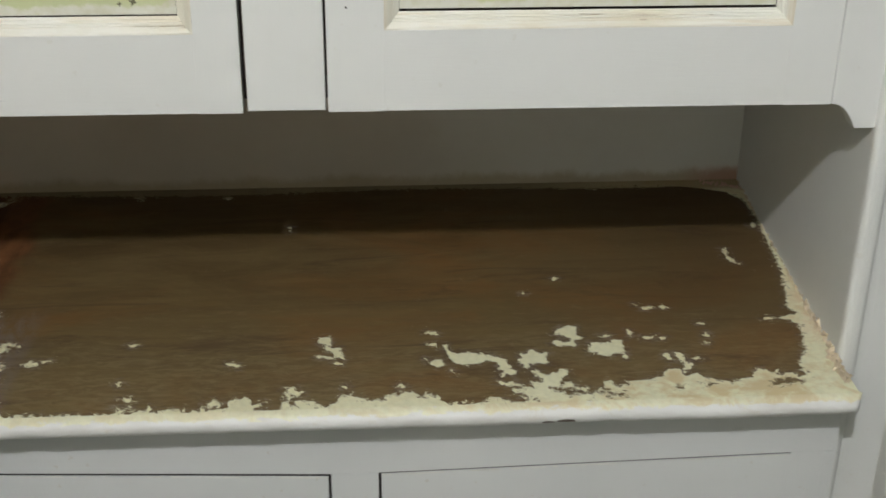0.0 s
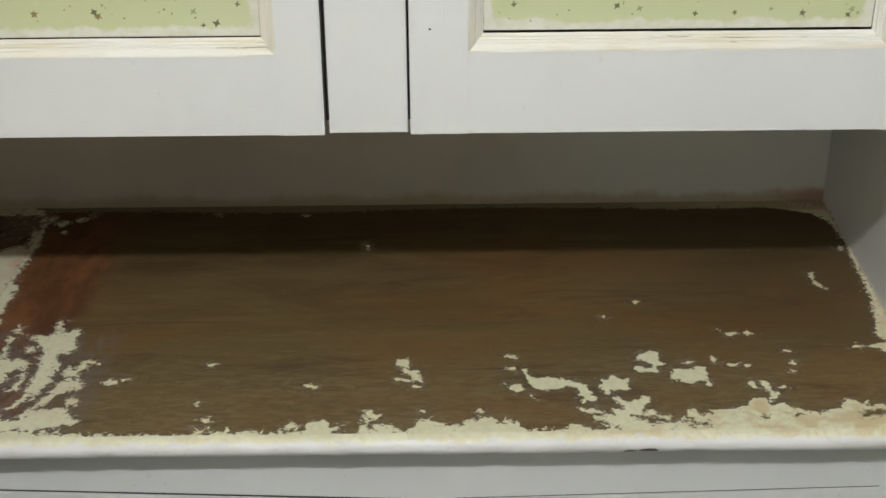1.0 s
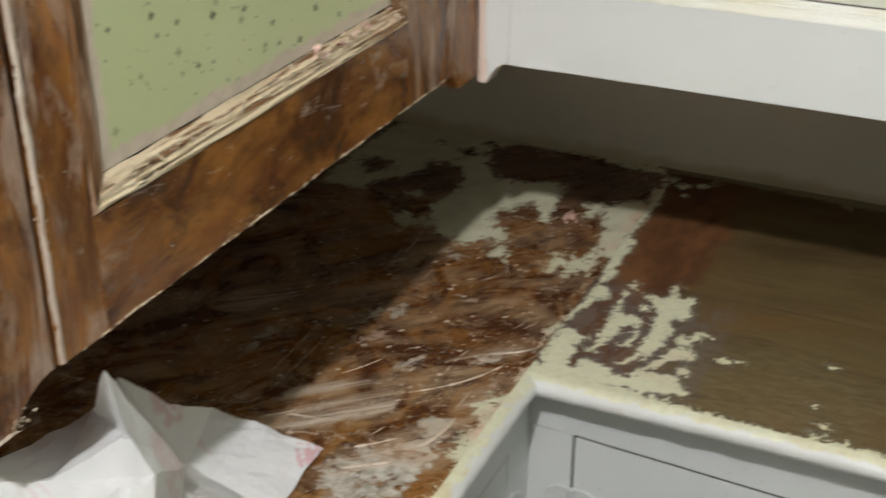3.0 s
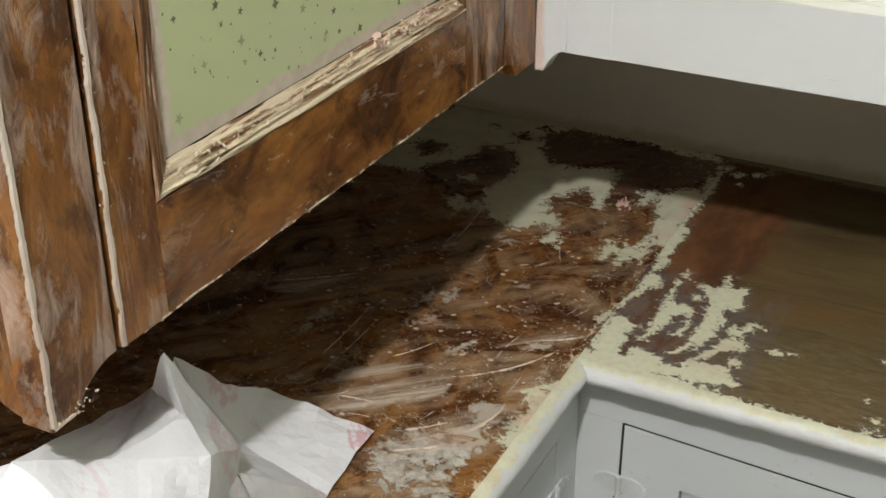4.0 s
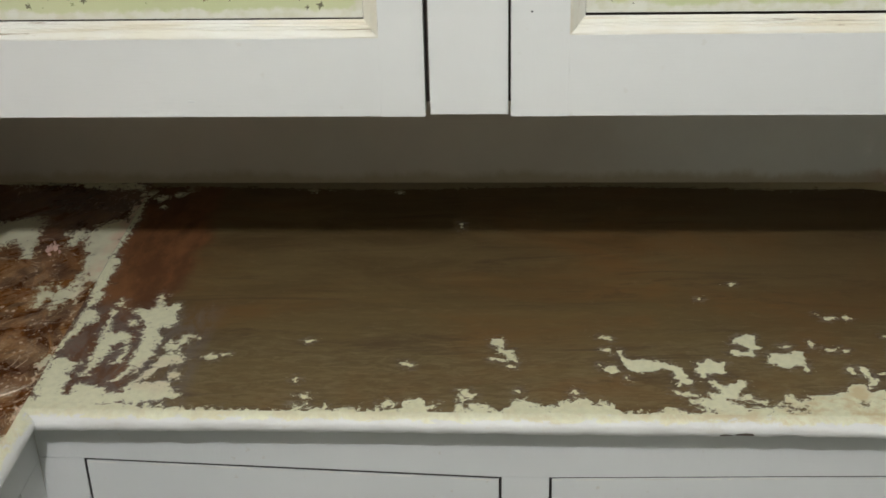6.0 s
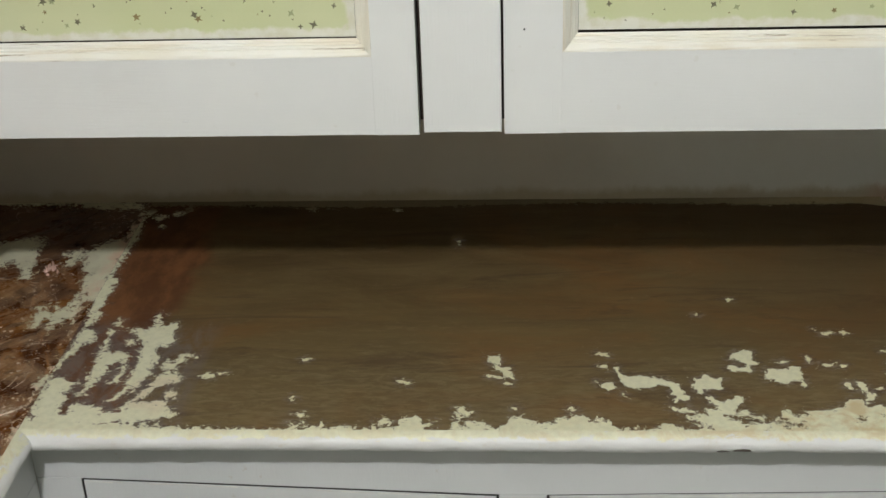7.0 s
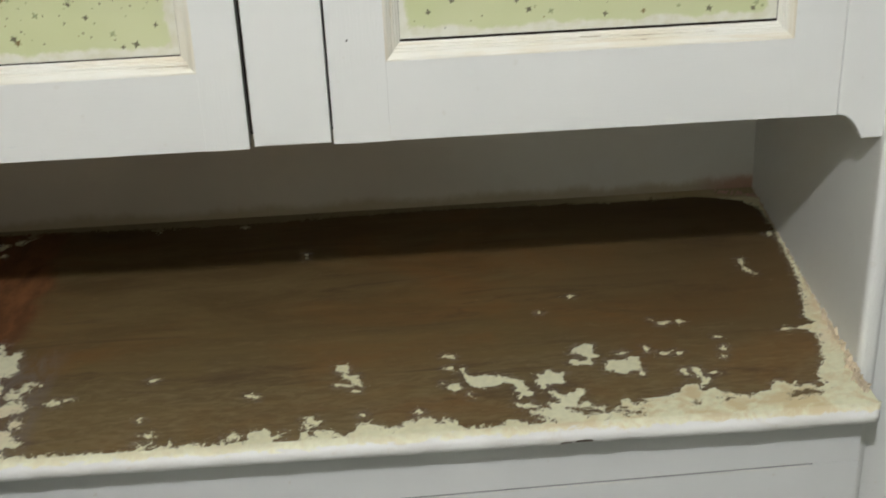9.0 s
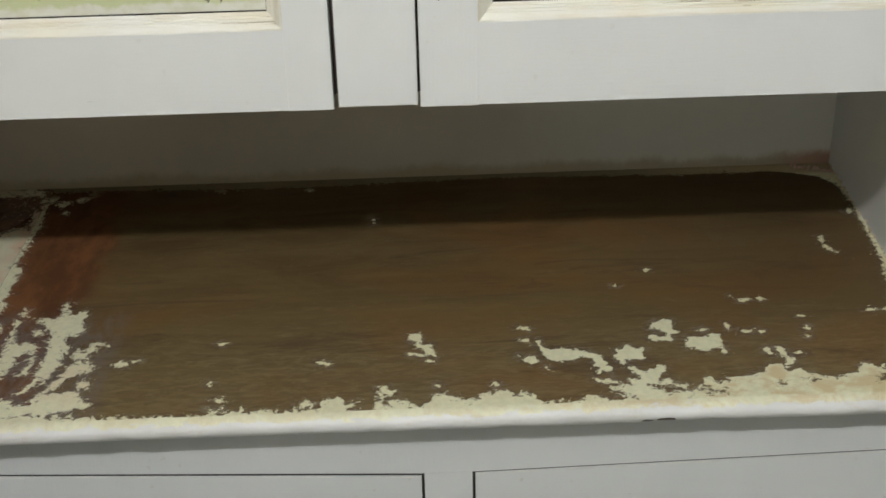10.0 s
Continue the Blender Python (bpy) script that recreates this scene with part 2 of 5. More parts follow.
    speck = n.math("MULTIPLY", n.ramp(n.noise(210, 6, 0.7, (0.6, 1.4, 1), 41.0, 0.8), 0.655, 0.68), n.ramp(s, -12.0, -4.0))
    f = n.math("ADD", f, n.math("MULTIPLY", speck, 30.0))
    halo = n.math("MULTIPLY", n.math("MULTIPLY", n.ramp(f, -9.0, -1.0), n.ramp(y, 0.37, 0.33)), n.ramp(n.noise(95, 8, 0.72, (0.55, 1.5, 1), 8.0, 0.8), 0.45, 0.52))
    col = n.mix(n.math("MULTIPLY", halo, 0.45), col, n.mix(n.ramp(n.noise(150, 5, 0.7, (0.6, 1.4, 1), 23.0), 0.46, 0.56), (0.060, 0.044, 0.040), (0.27, 0.235, 0.22)))
    mask = n.ramp(f, -0.25, 0.25)
    cream = old_cream(n, n.attr("edge"))
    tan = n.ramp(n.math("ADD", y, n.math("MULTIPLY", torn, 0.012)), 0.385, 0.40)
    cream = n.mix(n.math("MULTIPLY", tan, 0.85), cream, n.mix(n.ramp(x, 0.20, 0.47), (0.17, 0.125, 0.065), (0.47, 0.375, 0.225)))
    col = n.mix(mask, col, cream)
    rough = n.math("ADD", n.math("MULTIPLY", n.math("SUBTRACT", 1.0, mask), 0.06), n.math("MULTIPLY", fine, 0.22))
    rough = n.math("ADD", rough, 0.46)
    high = n.math("ADD", n.math("MULTIPLY", mask, 1.0), n.math("MULTIPLY", fine, 0.25))
    return n.done(col, rough, high, 0.5, 0.0012, 0.0, 0.15)


def side_top_material():
    """The side worktop, half stripped: dark wet wood, smeared pinkish residue, scraper marks and plates of cream paint."""
    n = Nodes("half_stripped_worktop")
    grain = n.noise(7, 6, 0.6, (1.6, 0.8, 1), 0.4, 0.8)
    col = n.mix(n.ramp(grain, 0.34, 0.66), (0.135, 0.049, 0.013), (0.295, 0.132, 0.038))
    amber = n.ramp(n.noise(19, 8, 0.68, (1, 1, 1), 3.0, 0.6), 0.44, 0.62)
    col = n.mix(n.math("MULTIPLY", amber, 0.6), col, (0.320, 0.160, 0.048))
    wet = n.ramp(n.noise(11, 8, 0.70, (1.1, 0.9, 1), 8.2, 1.2), 0.48, 0.56)
    # dark red-brown tone toward the wall, with a ragged limit
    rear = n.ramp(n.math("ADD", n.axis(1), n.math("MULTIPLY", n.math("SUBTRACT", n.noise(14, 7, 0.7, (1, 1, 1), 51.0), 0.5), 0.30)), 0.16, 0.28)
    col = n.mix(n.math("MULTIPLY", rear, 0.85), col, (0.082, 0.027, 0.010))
    col = n.mix(n.math("MULTIPLY", wet, 0.85), col, (0.058, 0.019, 0.008))
    spot = n.ramp(n.noise(64, 6, 0.72, (1, 1, 1), 5.5, 0.6), 0.56, 0.62)
    col = n.mix(n.math("MULTIPLY", spot, 0.6), col, (0.060, 0.024, 0.012))
    # thin milky film left by the stripper
    milk = n.math("MULTIPLY", n.ramp(n.noise(10, 8, 0.70, (1, 1, 1), 16.0, 1.5), 0.42, 0.58), n.ramp(n.streaks(30, 48, 4.0, 8, 0.74, 0.5, 2.0), 0.38, 0.66))
    col = n.mix(n.math("MULTIPLY", n.math("MULTIPLY", milk, n.ramp(rear, 1.0, 0.0, 0.25, 1.0)), 0.80), col, (0.47, 0.32, 0.19))
    # loosened paint in smears
    s2 = n.attr("smear")
    film = n.noise(48, 10, 0.76, (1, 1, 1), 2.5, 1.2)
    v = n.ramp(n.math("ADD", film, n.math("MULTIPLY", n.math("SUBTRACT", s2, 0.35), 0.13)), 0.53, 0.58)
    v = n.math("MULTIPLY", v, n.ramp(s2, -0.9, 0.1))
    pinkish = n.mix(n.ramp(n.noise(14, 4), 0.4, 0.6), (0.62, 0.43, 0.32), (0.60, 0.55, 0.45))
    pinkish = n.mix(n.ramp(n.axis(1), -0.205, -0.235), pinkish, n.mix(n.ramp(n.noise(90, 6, 0.7, (1, 1, 1), 27.0), 0.42, 0.60), (0.40, 0.37, 0.31), (0.68, 0.67, 0.61)))
    col = n.mix(n.math("MULTIPLY", v, 0.78), col, pinkish)
    # broad scraper strokes, combed along the pull
    s3 = n.attr("scrape")
    comb = n.streaks(62, 42, 13.0, 7, 0.70, 0.25, 1.0)
    patch = n.math("ADD", s3, n.math("MULTIPLY", n.math("SUBTRACT", n.noise(24, 7, 0.72, (1, 1, 1), 44.0), 0.5), 4.6))
    w = n.math("MULTIPLY", n.ramp(patch, -0.25, 0.55), n.ramp(comb, 0.36, 0.60))
    col = n.mix(n.math("MULTIPLY", w, 0.82), col, n.mix(n.ramp(comb, 0.45, 0.65), (0.50, 0.36, 0.25), (0.70, 0.60, 0.49)))
    # thin curved scrapes
    ridge = n.math("ABSOLUTE", n.math("SUBTRACT", n.noise(9, 3, 0.5, (1, 1.5, 1), 12.0, 2.2), 0.5))
    line = n.math("MULTIPLY", n.ramp(ridge, 0.009, 0.002), n.ramp(n.noise(22, 4, 0.6, (1, 1, 1), 15.0), 0.50, 0.58))
    col = n.mix(n.math("MULTIPLY", line, 0.6), col, (0.58, 0.46, 0.35))
    # crumbs
    crumb = n.ramp(n.noise(130, 7, 0.78, (1, 1.2, 1), 1.1), 0.59, 0.61)
    crumb = n.math("MULTIPLY", crumb, n.ramp(n.noise(12, 4, 0.6, (1, 1, 1), 31.0), 0.42, 0.56))
    col = n.mix(n.math("MULTIPLY", crumb, 0.9), col, n.mix(n.noise(33, 2), (0.66, 0.50, 0.40), (0.74, 0.70, 0.60)))
    s = n.attr("paint")
    torn = n.math("SUBTRACT", n.noise(52, 11, 0.80, (1, 1, 1), 1.7, 0.8), 0.5)
    fray = n.math("SUBTRACT", n.noise(190, 8, 0.75, (1, 1, 1), 6.1, 0.8), 0.5)
    f = n.math("ADD", n.math("ADD", s, n.math("MULTIPLY", torn, 40.0)), n.math("MULTIPLY", fray, 48.0))
    pit = n.math("MULTIPLY", n.ramp(n.noise(85, 7, 0.72, (1, 1, 1), 33.0, 0.6), 0.57, 0.61), n.ramp(s, 22.0, 6.0))
    isle = n.math("MULTIPLY", n.ramp(n.noise(85, 7, 0.72, (1, 1, 1), 37.0, 0.6), 0.57, 0.61), n.ramp(s, -18.0, -5.0))
    f = n.math("ADD", f, n.math("MULTIPLY", n.math("SUBTRACT", isle, pit), 13.0))
    f = n.math("ADD", f, n.math("MULTIPLY", n.math("SUBTRACT", n.cells(130, (1, 1, 1), 3.0), 0.5), 4.0))
    mask = n.ramp(f, -0.3, 0.3)
    pale = n.mix(n.ramp(n.noise(40, 5), 0.35, 0.7), (0.76, 0.74, 0.54), (0.66, 0.63, 0.45))
    rim = n.ramp(n.axis(0), -0.425, -0.405)
    pale = n.mix(n.math("MULTIPLY", rim, n.ramp(n.noise(24, 5, 0.6, (1, 1, 1), 2.2), 0.38, 0.62)), pale, (0.74, 0.56, 0.40))
    col = n.mix(mask, col, pale)
    both = n.math("MAXIMUM", v, w)
    rough = n.math("ADD", n.math("MULTIPLY", mask, 0.2), n.math("ADD", 0.27, n.math("MULTIPLY", both, 0.3)))
    rough = n.math("ADD", rough, n.math("MULTIPLY", milk, 0.12))
    high = n.math("ADD", n.math("MULTIPLY", mask, 0.8), n.math("ADD", n.math("MULTIPLY", n.math("MAXIMUM", both, line), 0.45), n.math("MULTIPLY", crumb, 0.8)))
    high = n.math("ADD", high, n.math("MULTIPLY", film, 0.25))
    return n.done(col, rough, high, 0.7, 0.0018, 0.0, 0.3)


def nosing_material(name, stretch, along):
    """Rounded edge in old white paint; the cream paint of the top laps over it, with dents and a few chips."""
    n = Nodes(name)
    z = n.axis(2)
    torn = n.math("MULTIPLY", n.math("SUBTRACT", n.noise(70, 10, 0.76, stretch, 0.9, 0.8), 0.5), 0.020)
    top = n.ramp(n.math("ADD", z, torn), 0.8962, 0.8978)
    col = n.mix(n.ramp(n.noise(30, 5, 0.6, stretch), 0.4, 0.7), (0.74, 0.74, 0.72), (0.66, 0.65, 0.62))
    warm = n.ramp(n.axis(along), 0.0, 0.3, 0.45, 1.0) if along == 0 else 0.8
    col = n.mix(n.math("MULTIPLY", top, 0.92), col, old_cream(n, warm))
    grime = n.ramp(n.noise(60, 9, 0.78, stretch, 17.0, 0.6), 0.55, 0.68)
    col = n.mix(n.math("MULTIPLY", grime, 0.35), col, (0.55, 0.47, 0.34))
    chip = n.ramp(n.noise(48, 4, 0.55, stretch, 12.2), 0.735, 0.745)
    if along == 0:
        ragged_edge = n.math("MULTIPLY", n.noise(160, 5, 0.6, (1, 1, 1), 2.0), 0.8)
        for cx, cz, ca, cb in ((0.237, 0.8862, 0.0095, 0.0036), (0.221, 0.8850, 0.0075, 0.0028)):
            dx = n.math("DIVIDE", n.math("SUBTRACT", n.axis(0), cx), ca)
            dz = n.math("DIVIDE", n.math("SUBTRACT", z, cz), cb)
            d = n.math("ADD", n.math("ADD", n.math("MULTIPLY", dx, dx), n.math("MULTIPLY", dz, dz)), ragged_edge)
            chip = n.math("MAXIMUM", chip, n.ramp(d, 1.15, 1.0))
    col = n.mix(chip, col, (0.10, 0.07, 0.05))
    high = n.math("SUBTRACT", n.noise(55, 8, 0.70, stretch), n.math("MULTIPLY", chip, 0.6))
    return n.done(col, 0.38, high, 0.6, 0.0026)


def stripped_wood(name, grain, seed, veil_from=0.52, film=0.62):
    """Old fir under half-removed paint: blotchy brown stain, dark wet patches, pale soft smears, crumbs."""
    n = Nodes(name)
    soft = tuple(g ** 0.35 for g in grain)
    drawn = tuple(g ** 0.6 for g in grain)
    ring = n.noise(11, 8, 0.66, soft, seed, 1.0)
    col = n.mix(n.ramp(ring, 0.36, 0.66), (0.125, 0.042, 0.010), (0.345, 0.142, 0.032))
    fine = n.noise(46, 6, 0.68, drawn, seed + 2, 0.4)
    col = n.mix(n.math("MULTIPLY", n.ramp(fine, 0.45, 0.68), 0.30), col, (0.37, 0.175, 0.055))
    dark = n.ramp(n.noise(17, 9, 0.72, soft, seed + 4, 1.0), 0.47, 0.62)
    col = n.mix(n.math("MULTIPLY", dark, 0.85), col, (0.062, 0.021, 0.007))
    red = n.ramp(n.noise(10, 5, 0.6, soft, seed + 5), 0.54, 0.66)
    col = n.mix(n.math("MULTIPLY", red, 0.6), col, (0.165, 0.050, 0.018))
    veil = n.ramp(n.noise(12, 8, 0.68, drawn, seed + 6, 1.0), veil_from, veil_from + 0.10)
    veil = n.math("MULTIPLY", veil, n.ramp(n.noise(40, 8, 0.74, drawn, seed + 8, 0.8), 0.34, 0.58))
    col = n.mix(n.math("MULTIPLY", veil, film), col, n.mix(fine, (0.48, 0.31, 0.22), (0.64, 0.51, 0.42)))
    fleck = n.ramp(n.noise(60, 7, 0.74, soft, seed + 12, 0.5), 0.62, 0.66)
    col = n.mix(n.math("MULTIPLY", fleck, 0.45), col, (0.50, 0.38, 0.28))
    crumb = n.ramp(n.noise(120, 6, 0.75, (1, 1, 1), seed + 9), 0.665, 0.70)
    col = n.mix(n.math("MULTIPLY", crumb, 0.8), col, (0.72, 0.66, 0.55))
    high = n.math("ADD", n.math("MULTIPLY", fine, 0.5), n.math("ADD", n.math("MULTIPLY", veil, 0.6), crumb))
    return n.done(col, n.math("ADD", 0.26, n.math("MULTIPLY", veil, 0.3)), high, 0.85, 0.0018)


def peeling_trim(name, grain, bare=0.43):
    """Moulding with cream paint lifting off in long splinters from pinkish primer and bare wood."""
    n = Nodes(name)
    a = n.noise(34, 8, 0.72, grain, 1.4, 0.3)
    b = n.noise(15, 7, 0.7, grain, 5.2)
    col = n.mix(n.ramp(a, bare, bare + 0.06), (0.23, 0.105, 0.040), (0.76, 0.62, 0.43))
    col = n.mix(n.math("MULTIPLY", n.ramp(b, 0.54, 0.60), 0.75), col, (0.74, 0.52, 0.38))
    crack = n.ramp(n.noise(44, 6, 0.7, grain, 9.0), 0.615, 0.66)
    col = n.mix(crack, col, (0.070, 0.034, 0.018))
    high = n.math("SUBTRACT", n.math("ADD", a, n.math("MULTIPLY", b, 0.7)), n.math("MULTIPLY", crack, 0.5))
    return n.done(col, 0.5, high, 0.9, 0.003)


def panel_material(name, border, rubbed=(0.74, 0.73, 0.66), worn=(0.66, 0.64, 0.52)):
    """Printed green panel with a ragged, rubbed pale border."""
    n = Nodes(name)
    e = n.math("ADD", n.attr("edge"), n.math("MULTIPLY", n.math("SUBTRACT", n.noise(38, 8, 0.68), 0.5), 0.020))
    rub = n.ramp(e, border, border - 0.004)
    col = n.mix(n.ramp(n.noise(5, 3), 0.3, 0.7), (0.54, 0.585, 0.31), (0.60, 0.625, 0.38))
    weave = n.noise(320, 3, 0.6)
    col = n.mix(n.math("MULTIPLY", weave, 0.12), col, (0.70, 0.72, 0.5))
    grey = n.mix(n.ramp(n.noise(70, 5, 0.7, (1, 1, 1), 3), 0.4, 0.65), rubbed, worn)
    col = n.mix(n.math("MULTIPLY", rub, 0.9), col, grey)
    return n.done(col, 0.55, weave, 0.15, 0.0006)


def plain(name, color, rough=0.6, metal=0.0, bump=0.2):
    n = Nodes(name)
    col = n.mix(n.ramp(n.noise(40, 4), 0.3, 0.7), color, tuple(c * 0.8 for c in color))
    return n.done(col, rough, n.noise(90, 4), bump, 0.001, metal)


def paper_material():
    """Crumpled white wrapping paper with faint pink printing."""
    n = Nodes("white_printed_paper")
    col = n.mix(n.ramp(n.noise(12, 4), 0.35, 0.7), (0.93, 0.92, 0.925), (0.89, 0.88, 0.885))
    band = n.ramp(n.noise(15, 3, 0.5, (1, 1, 1), 3.3), 0.60, 0.64)
    bits = n.ramp(n.noise(75, 3, 0.5, (1, 2, 1), 1.0), 0.50, 0.56)
    col = n.mix(n.math("MULTIPLY", n.math("MULTIPLY", band, bits), 0.22), col, (0.72, 0.34, 0.38))
    for (cx, cy, cz), size, strength in (((-0.507, -0.256, 0.906), 0.017, 0.75), ((-0.492, -0.440, 1.035), 0.030, 0.30), ((-0.575, -0.335, 0.995), 0.026, 0.45)):
        d = n.t.nodes.new("ShaderNodeVectorMath")
        d.operation = "DISTANCE"
        n.put(d.inputs[0], n.pos)
        d.inputs[1].default_value = (cx, cy, cz)
        spot = n.ramp(n.math("ADD", d.outputs["Value"], n.math("MULTIPLY", n.math("SUBTRACT", n.noise(90, 5), 0.5), size)), size, size * 0.8)
        spot = n.math("MULTIPLY", spot, n.ramp(n.noise(120, 3, 0.5, (1, 1, 1), 6.0), 0.36, 0.50))
        col = n.mix(n.math("MULTIPLY", spot, strength), col, (0.74, 0.36, 0.40))
    mat = n.done(col, 0.6, n.noise(45, 5, 0.6, (1, 1, 1), 2.0), 0.5, 0.003)
    glow = n.t.nodes.new("ShaderNodeBsdfTranslucent")
    glow.inputs["Color"].default_value = (0.85, 0.83, 0.83, 1)
    both = n.t.nodes.new("ShaderNodeMixShader")
    both.inputs[0].default_value = 0.08
    n.t.links.new(n.bsdf.outputs[0], both.inputs[1])
    n.t.links.new(glow.outputs[0], both.inputs[2])
    n.t.links.new(both.outputs[0], n.t.nodes["Material Output"].inputs["Surface"])
    return mat


worktop_mat = worktop_material()
side_top_mat = side_top_material()
nosing_x = nosing_material("old_white_nosing", (0.5, 1, 1), 0)
nosing_y = nosing_material("old_white_nosing_side", (1, 0.5, 1), 1)
wood_v = stripped_wood("stripped_wood_upright", (5, 5, 0.5), 0.5, 0.51, 0.72)
wood_pale = stripped_wood("stripped_wood_pale_film", (2.5, 2.5, 0.45), 7.5, 0.495, 0.72)
wood_h = stripped_wood("stripped_wood_level", (3, 0.6, 3), 3.5, 0.56)
trim_h = peeling_trim("peeling_trim_level", (6, 0.35, 6))
trim_pale = peeling_trim("leftover_cream_paint", (3, 3, 3), 0.445)
trim_v = peeling_trim("peeling_trim_upright", (6, 6, 0.35), 0.60)
green_white = panel_material("green_panel", 0.0095)
green_brown = panel_material("green_panel_stripped", 0.0105, (0.68, 0.56, 0.48), (0.58, 0.47, 0.39))
star_dark = plain("star_print_dark", (0.18, 0.17, 0.10))
star_gold = plain("star_print_gold", (0.26, 0.20, 0.08))
star_pale = plain("star_print_pale", (0.38, 0.42, 0.22))
dark_wood = plain("dark_cabinet_inside", (0.05, 0.035, 0.025), 0.8)
crusty = plain("crusty_cream_paint", (0.68, 0.57, 0.41), 0.6, 0, 0.6)
pink_crust = plain("pinkish_paint_crumbs", (0.74, 0.50, 0.42), 0.6, 0, 0.6)
leftover = paint_material("leftover_cream", (0.60, 0.52, 0.42), (0.54, 0.41, 0.33), (6, 6, 1), 0.45, 0.5, (0.34, 0.19, 0.10))
scraped_paint = plain("scraped_cream_paint", (0.70, 0.57, 0.45), 0.5, 0, 0.6)
edge_highlight = plain("pale_edge_highlight", (0.80, 0.79, 0.73), 0.4, 0, 0.4)
hinge_mat = plain("painted_hinge", (0.71, 0.72, 0.705), 0.45, 0, 0.5)
# near-black for painted gap shade, the nail hole and torn paint
shade_and_hole_black = plain("dark_shade_and_holes", (0.03, 0.028, 0.026), 0.5)
paper_mat = paper_material()


# ---- building helpers ----
def link(name, bm, material, parent=None, label=""):
    me = bpy.data.meshes.new(name)
    bm.normal_update()
    bm.to_mesh(me)
    bm.free()
    for m in material if isinstance(material, (list, tuple)) else (material,):
        me.materials.append(m)
    ob = new(name, me)
    ob.parent = parent
    if label:
        ob["label"] = label
    return ob


def part(name, bm, material, parent, label=""):
    return link(name, bm, material, parent, label)


def thing(name, label, category, group="", kind=""):
    return tagged(new(name), label, category, group, kind)


def box(x0, y0, z0, x1, y1, z1, bevel=0.0, segments=2):
    bm = bmesh.new()
    bmesh.ops.create_cube(bm, size=1.0, matrix=Matrix.Translation(((x0 + x1) / 2, (y0 + y1) / 2, (z0 + z1) / 2)) @ Matrix.Diagonal((x1 - x0, y1 - y0, z1 - z0, 1)))
    if bevel:
        bmesh.ops.bevel(bm, geom=bm.edges[:], offset=bevel, segments=segments, affect="EDGES", profile=0.5)
    return bm


def plate(outline, depth, place, bevel=0.0):
    """A board cut to an outline of (u, v) and given thickness; place(u, v, w) puts it into the room, w = 0 on its face."""
    bm = bmesh.new()
    front = [bm.verts.new((u, 0, v)) for u, v in outline]
    back = [bm.verts.new((u, depth, v)) for u, v in outline]
    f = bm.faces.new(front)
    bm.faces.new(back[::-1])
    k = len(outline)
    for i in range(k):
        bm.faces.new((front[(i + 1) % k], front[i], back[i], back[(i + 1) % k]))
    bmesh.ops.recalc_face_normals(bm, faces=bm.faces[:])
    if bevel:
        bmesh.ops.bevel(bm, geom=list(f.edges), offset=bevel, segments=2, affect="EDGES", profile=0.5)
    for v in bm.verts:
        v.co = Vector(place(v.co.x, v.co.z, v.co.y))
    bmesh.ops.recalc_face_normals(bm, faces=bm.faces[:])
    return bm


def facing_front(u, v, w):
    return (u, w, v)


def facing_side(u, v, w):
    return (BROWN_X - w, u, v)


def base_front(u, v, w):
    return (u, BASE_Y + w, v)


def base_side(u, v, w):
    return (BASE_X - w, u, v)


def rect(u0, v0, u1, v1):
    return [(u0, v0), (u1, v0), (u1, v1), (u0, v1)]


def roughen(bm, amount, scale, seed=0.0):
    for v in bm.verts:
        v.co += noise.noise_vector(v.co * scale + Vector((seed, seed, seed))) * amount


def strip(u0, v0, u1, v1, profile, side, place, cuts=1, wobble=0.0, seed=0.0):
    """One mitred length of moulding along a side of the rectangle; profile: (inset, depth) from outside to inside."""
    bm = bmesh.new()
    rows = []
    for k in range(cuts + 1):
        a = k / cuts
        row = []
        for j, (inset, depth) in enumerate(profile):
            if side in ("bottom", "top"):
                u = u0 + inset + (u1 - u0 - 2 * inset) * a
                v = v0 + inset if side == "bottom" else v1 - inset
            else:
                v = v0 + inset + (v1 - v0 - 2 * inset) * a
                u = u0 + inset if side == "left" else u1 - inset
            if wobble:
                g = noise.noise(Vector((u * 38 + seed, v * 38, j * 2.3))) * wobble
                u, v, depth = u + g * 0.6, v + g * 0.6, depth + noise.noise(Vector((u * 30, v * 30 + seed, j * 1.7))) * wobble
            row.append(bm.verts.new(place(u, v, depth)))
        rows.append(row)
    for r0, r1 in zip(rows, rows[1:]):
        for j in range(len(profile) - 1):
            bm.faces.new((r0[j], r1[j], r1[j + 1], r0[j + 1]))
    bmesh.ops.recalc_face_normals(bm, faces=bm.faces[:])
    return bm


def sheet(u0, v0, u1, v1, depth, place, step=0.006):
    """A panel with its distance to the rim stored on the grid."""
    nu, nv = max(2, int((u1 - u0) / step)), max(2, int((v1 - v0) / step))
    verts, edge = [], []
    for j in range(nv + 1):
        for i in range(nu + 1):
            u, v = u0 + (u1 - u0) * i / nu, v0 + (v1 - v0) * j / nv
            verts.append(place(u, v, depth))
            edge.append(min(u - u0, u1 - u, v - v0, v1 - v))
    faces = [(j * (nu + 1) + i, j * (nu + 1) + i + 1, (j + 1) * (nu + 1) + i + 1, (j + 1) * (nu + 1) + i) for j in range(nv) for i in range(nu)]
    me = bpy.data.meshes.new("panel")
    me.from_pydata(verts, [], faces)
    me.attributes.new("edge", "FLOAT", "POINT").data.foreach_set("value", edge)
    return me


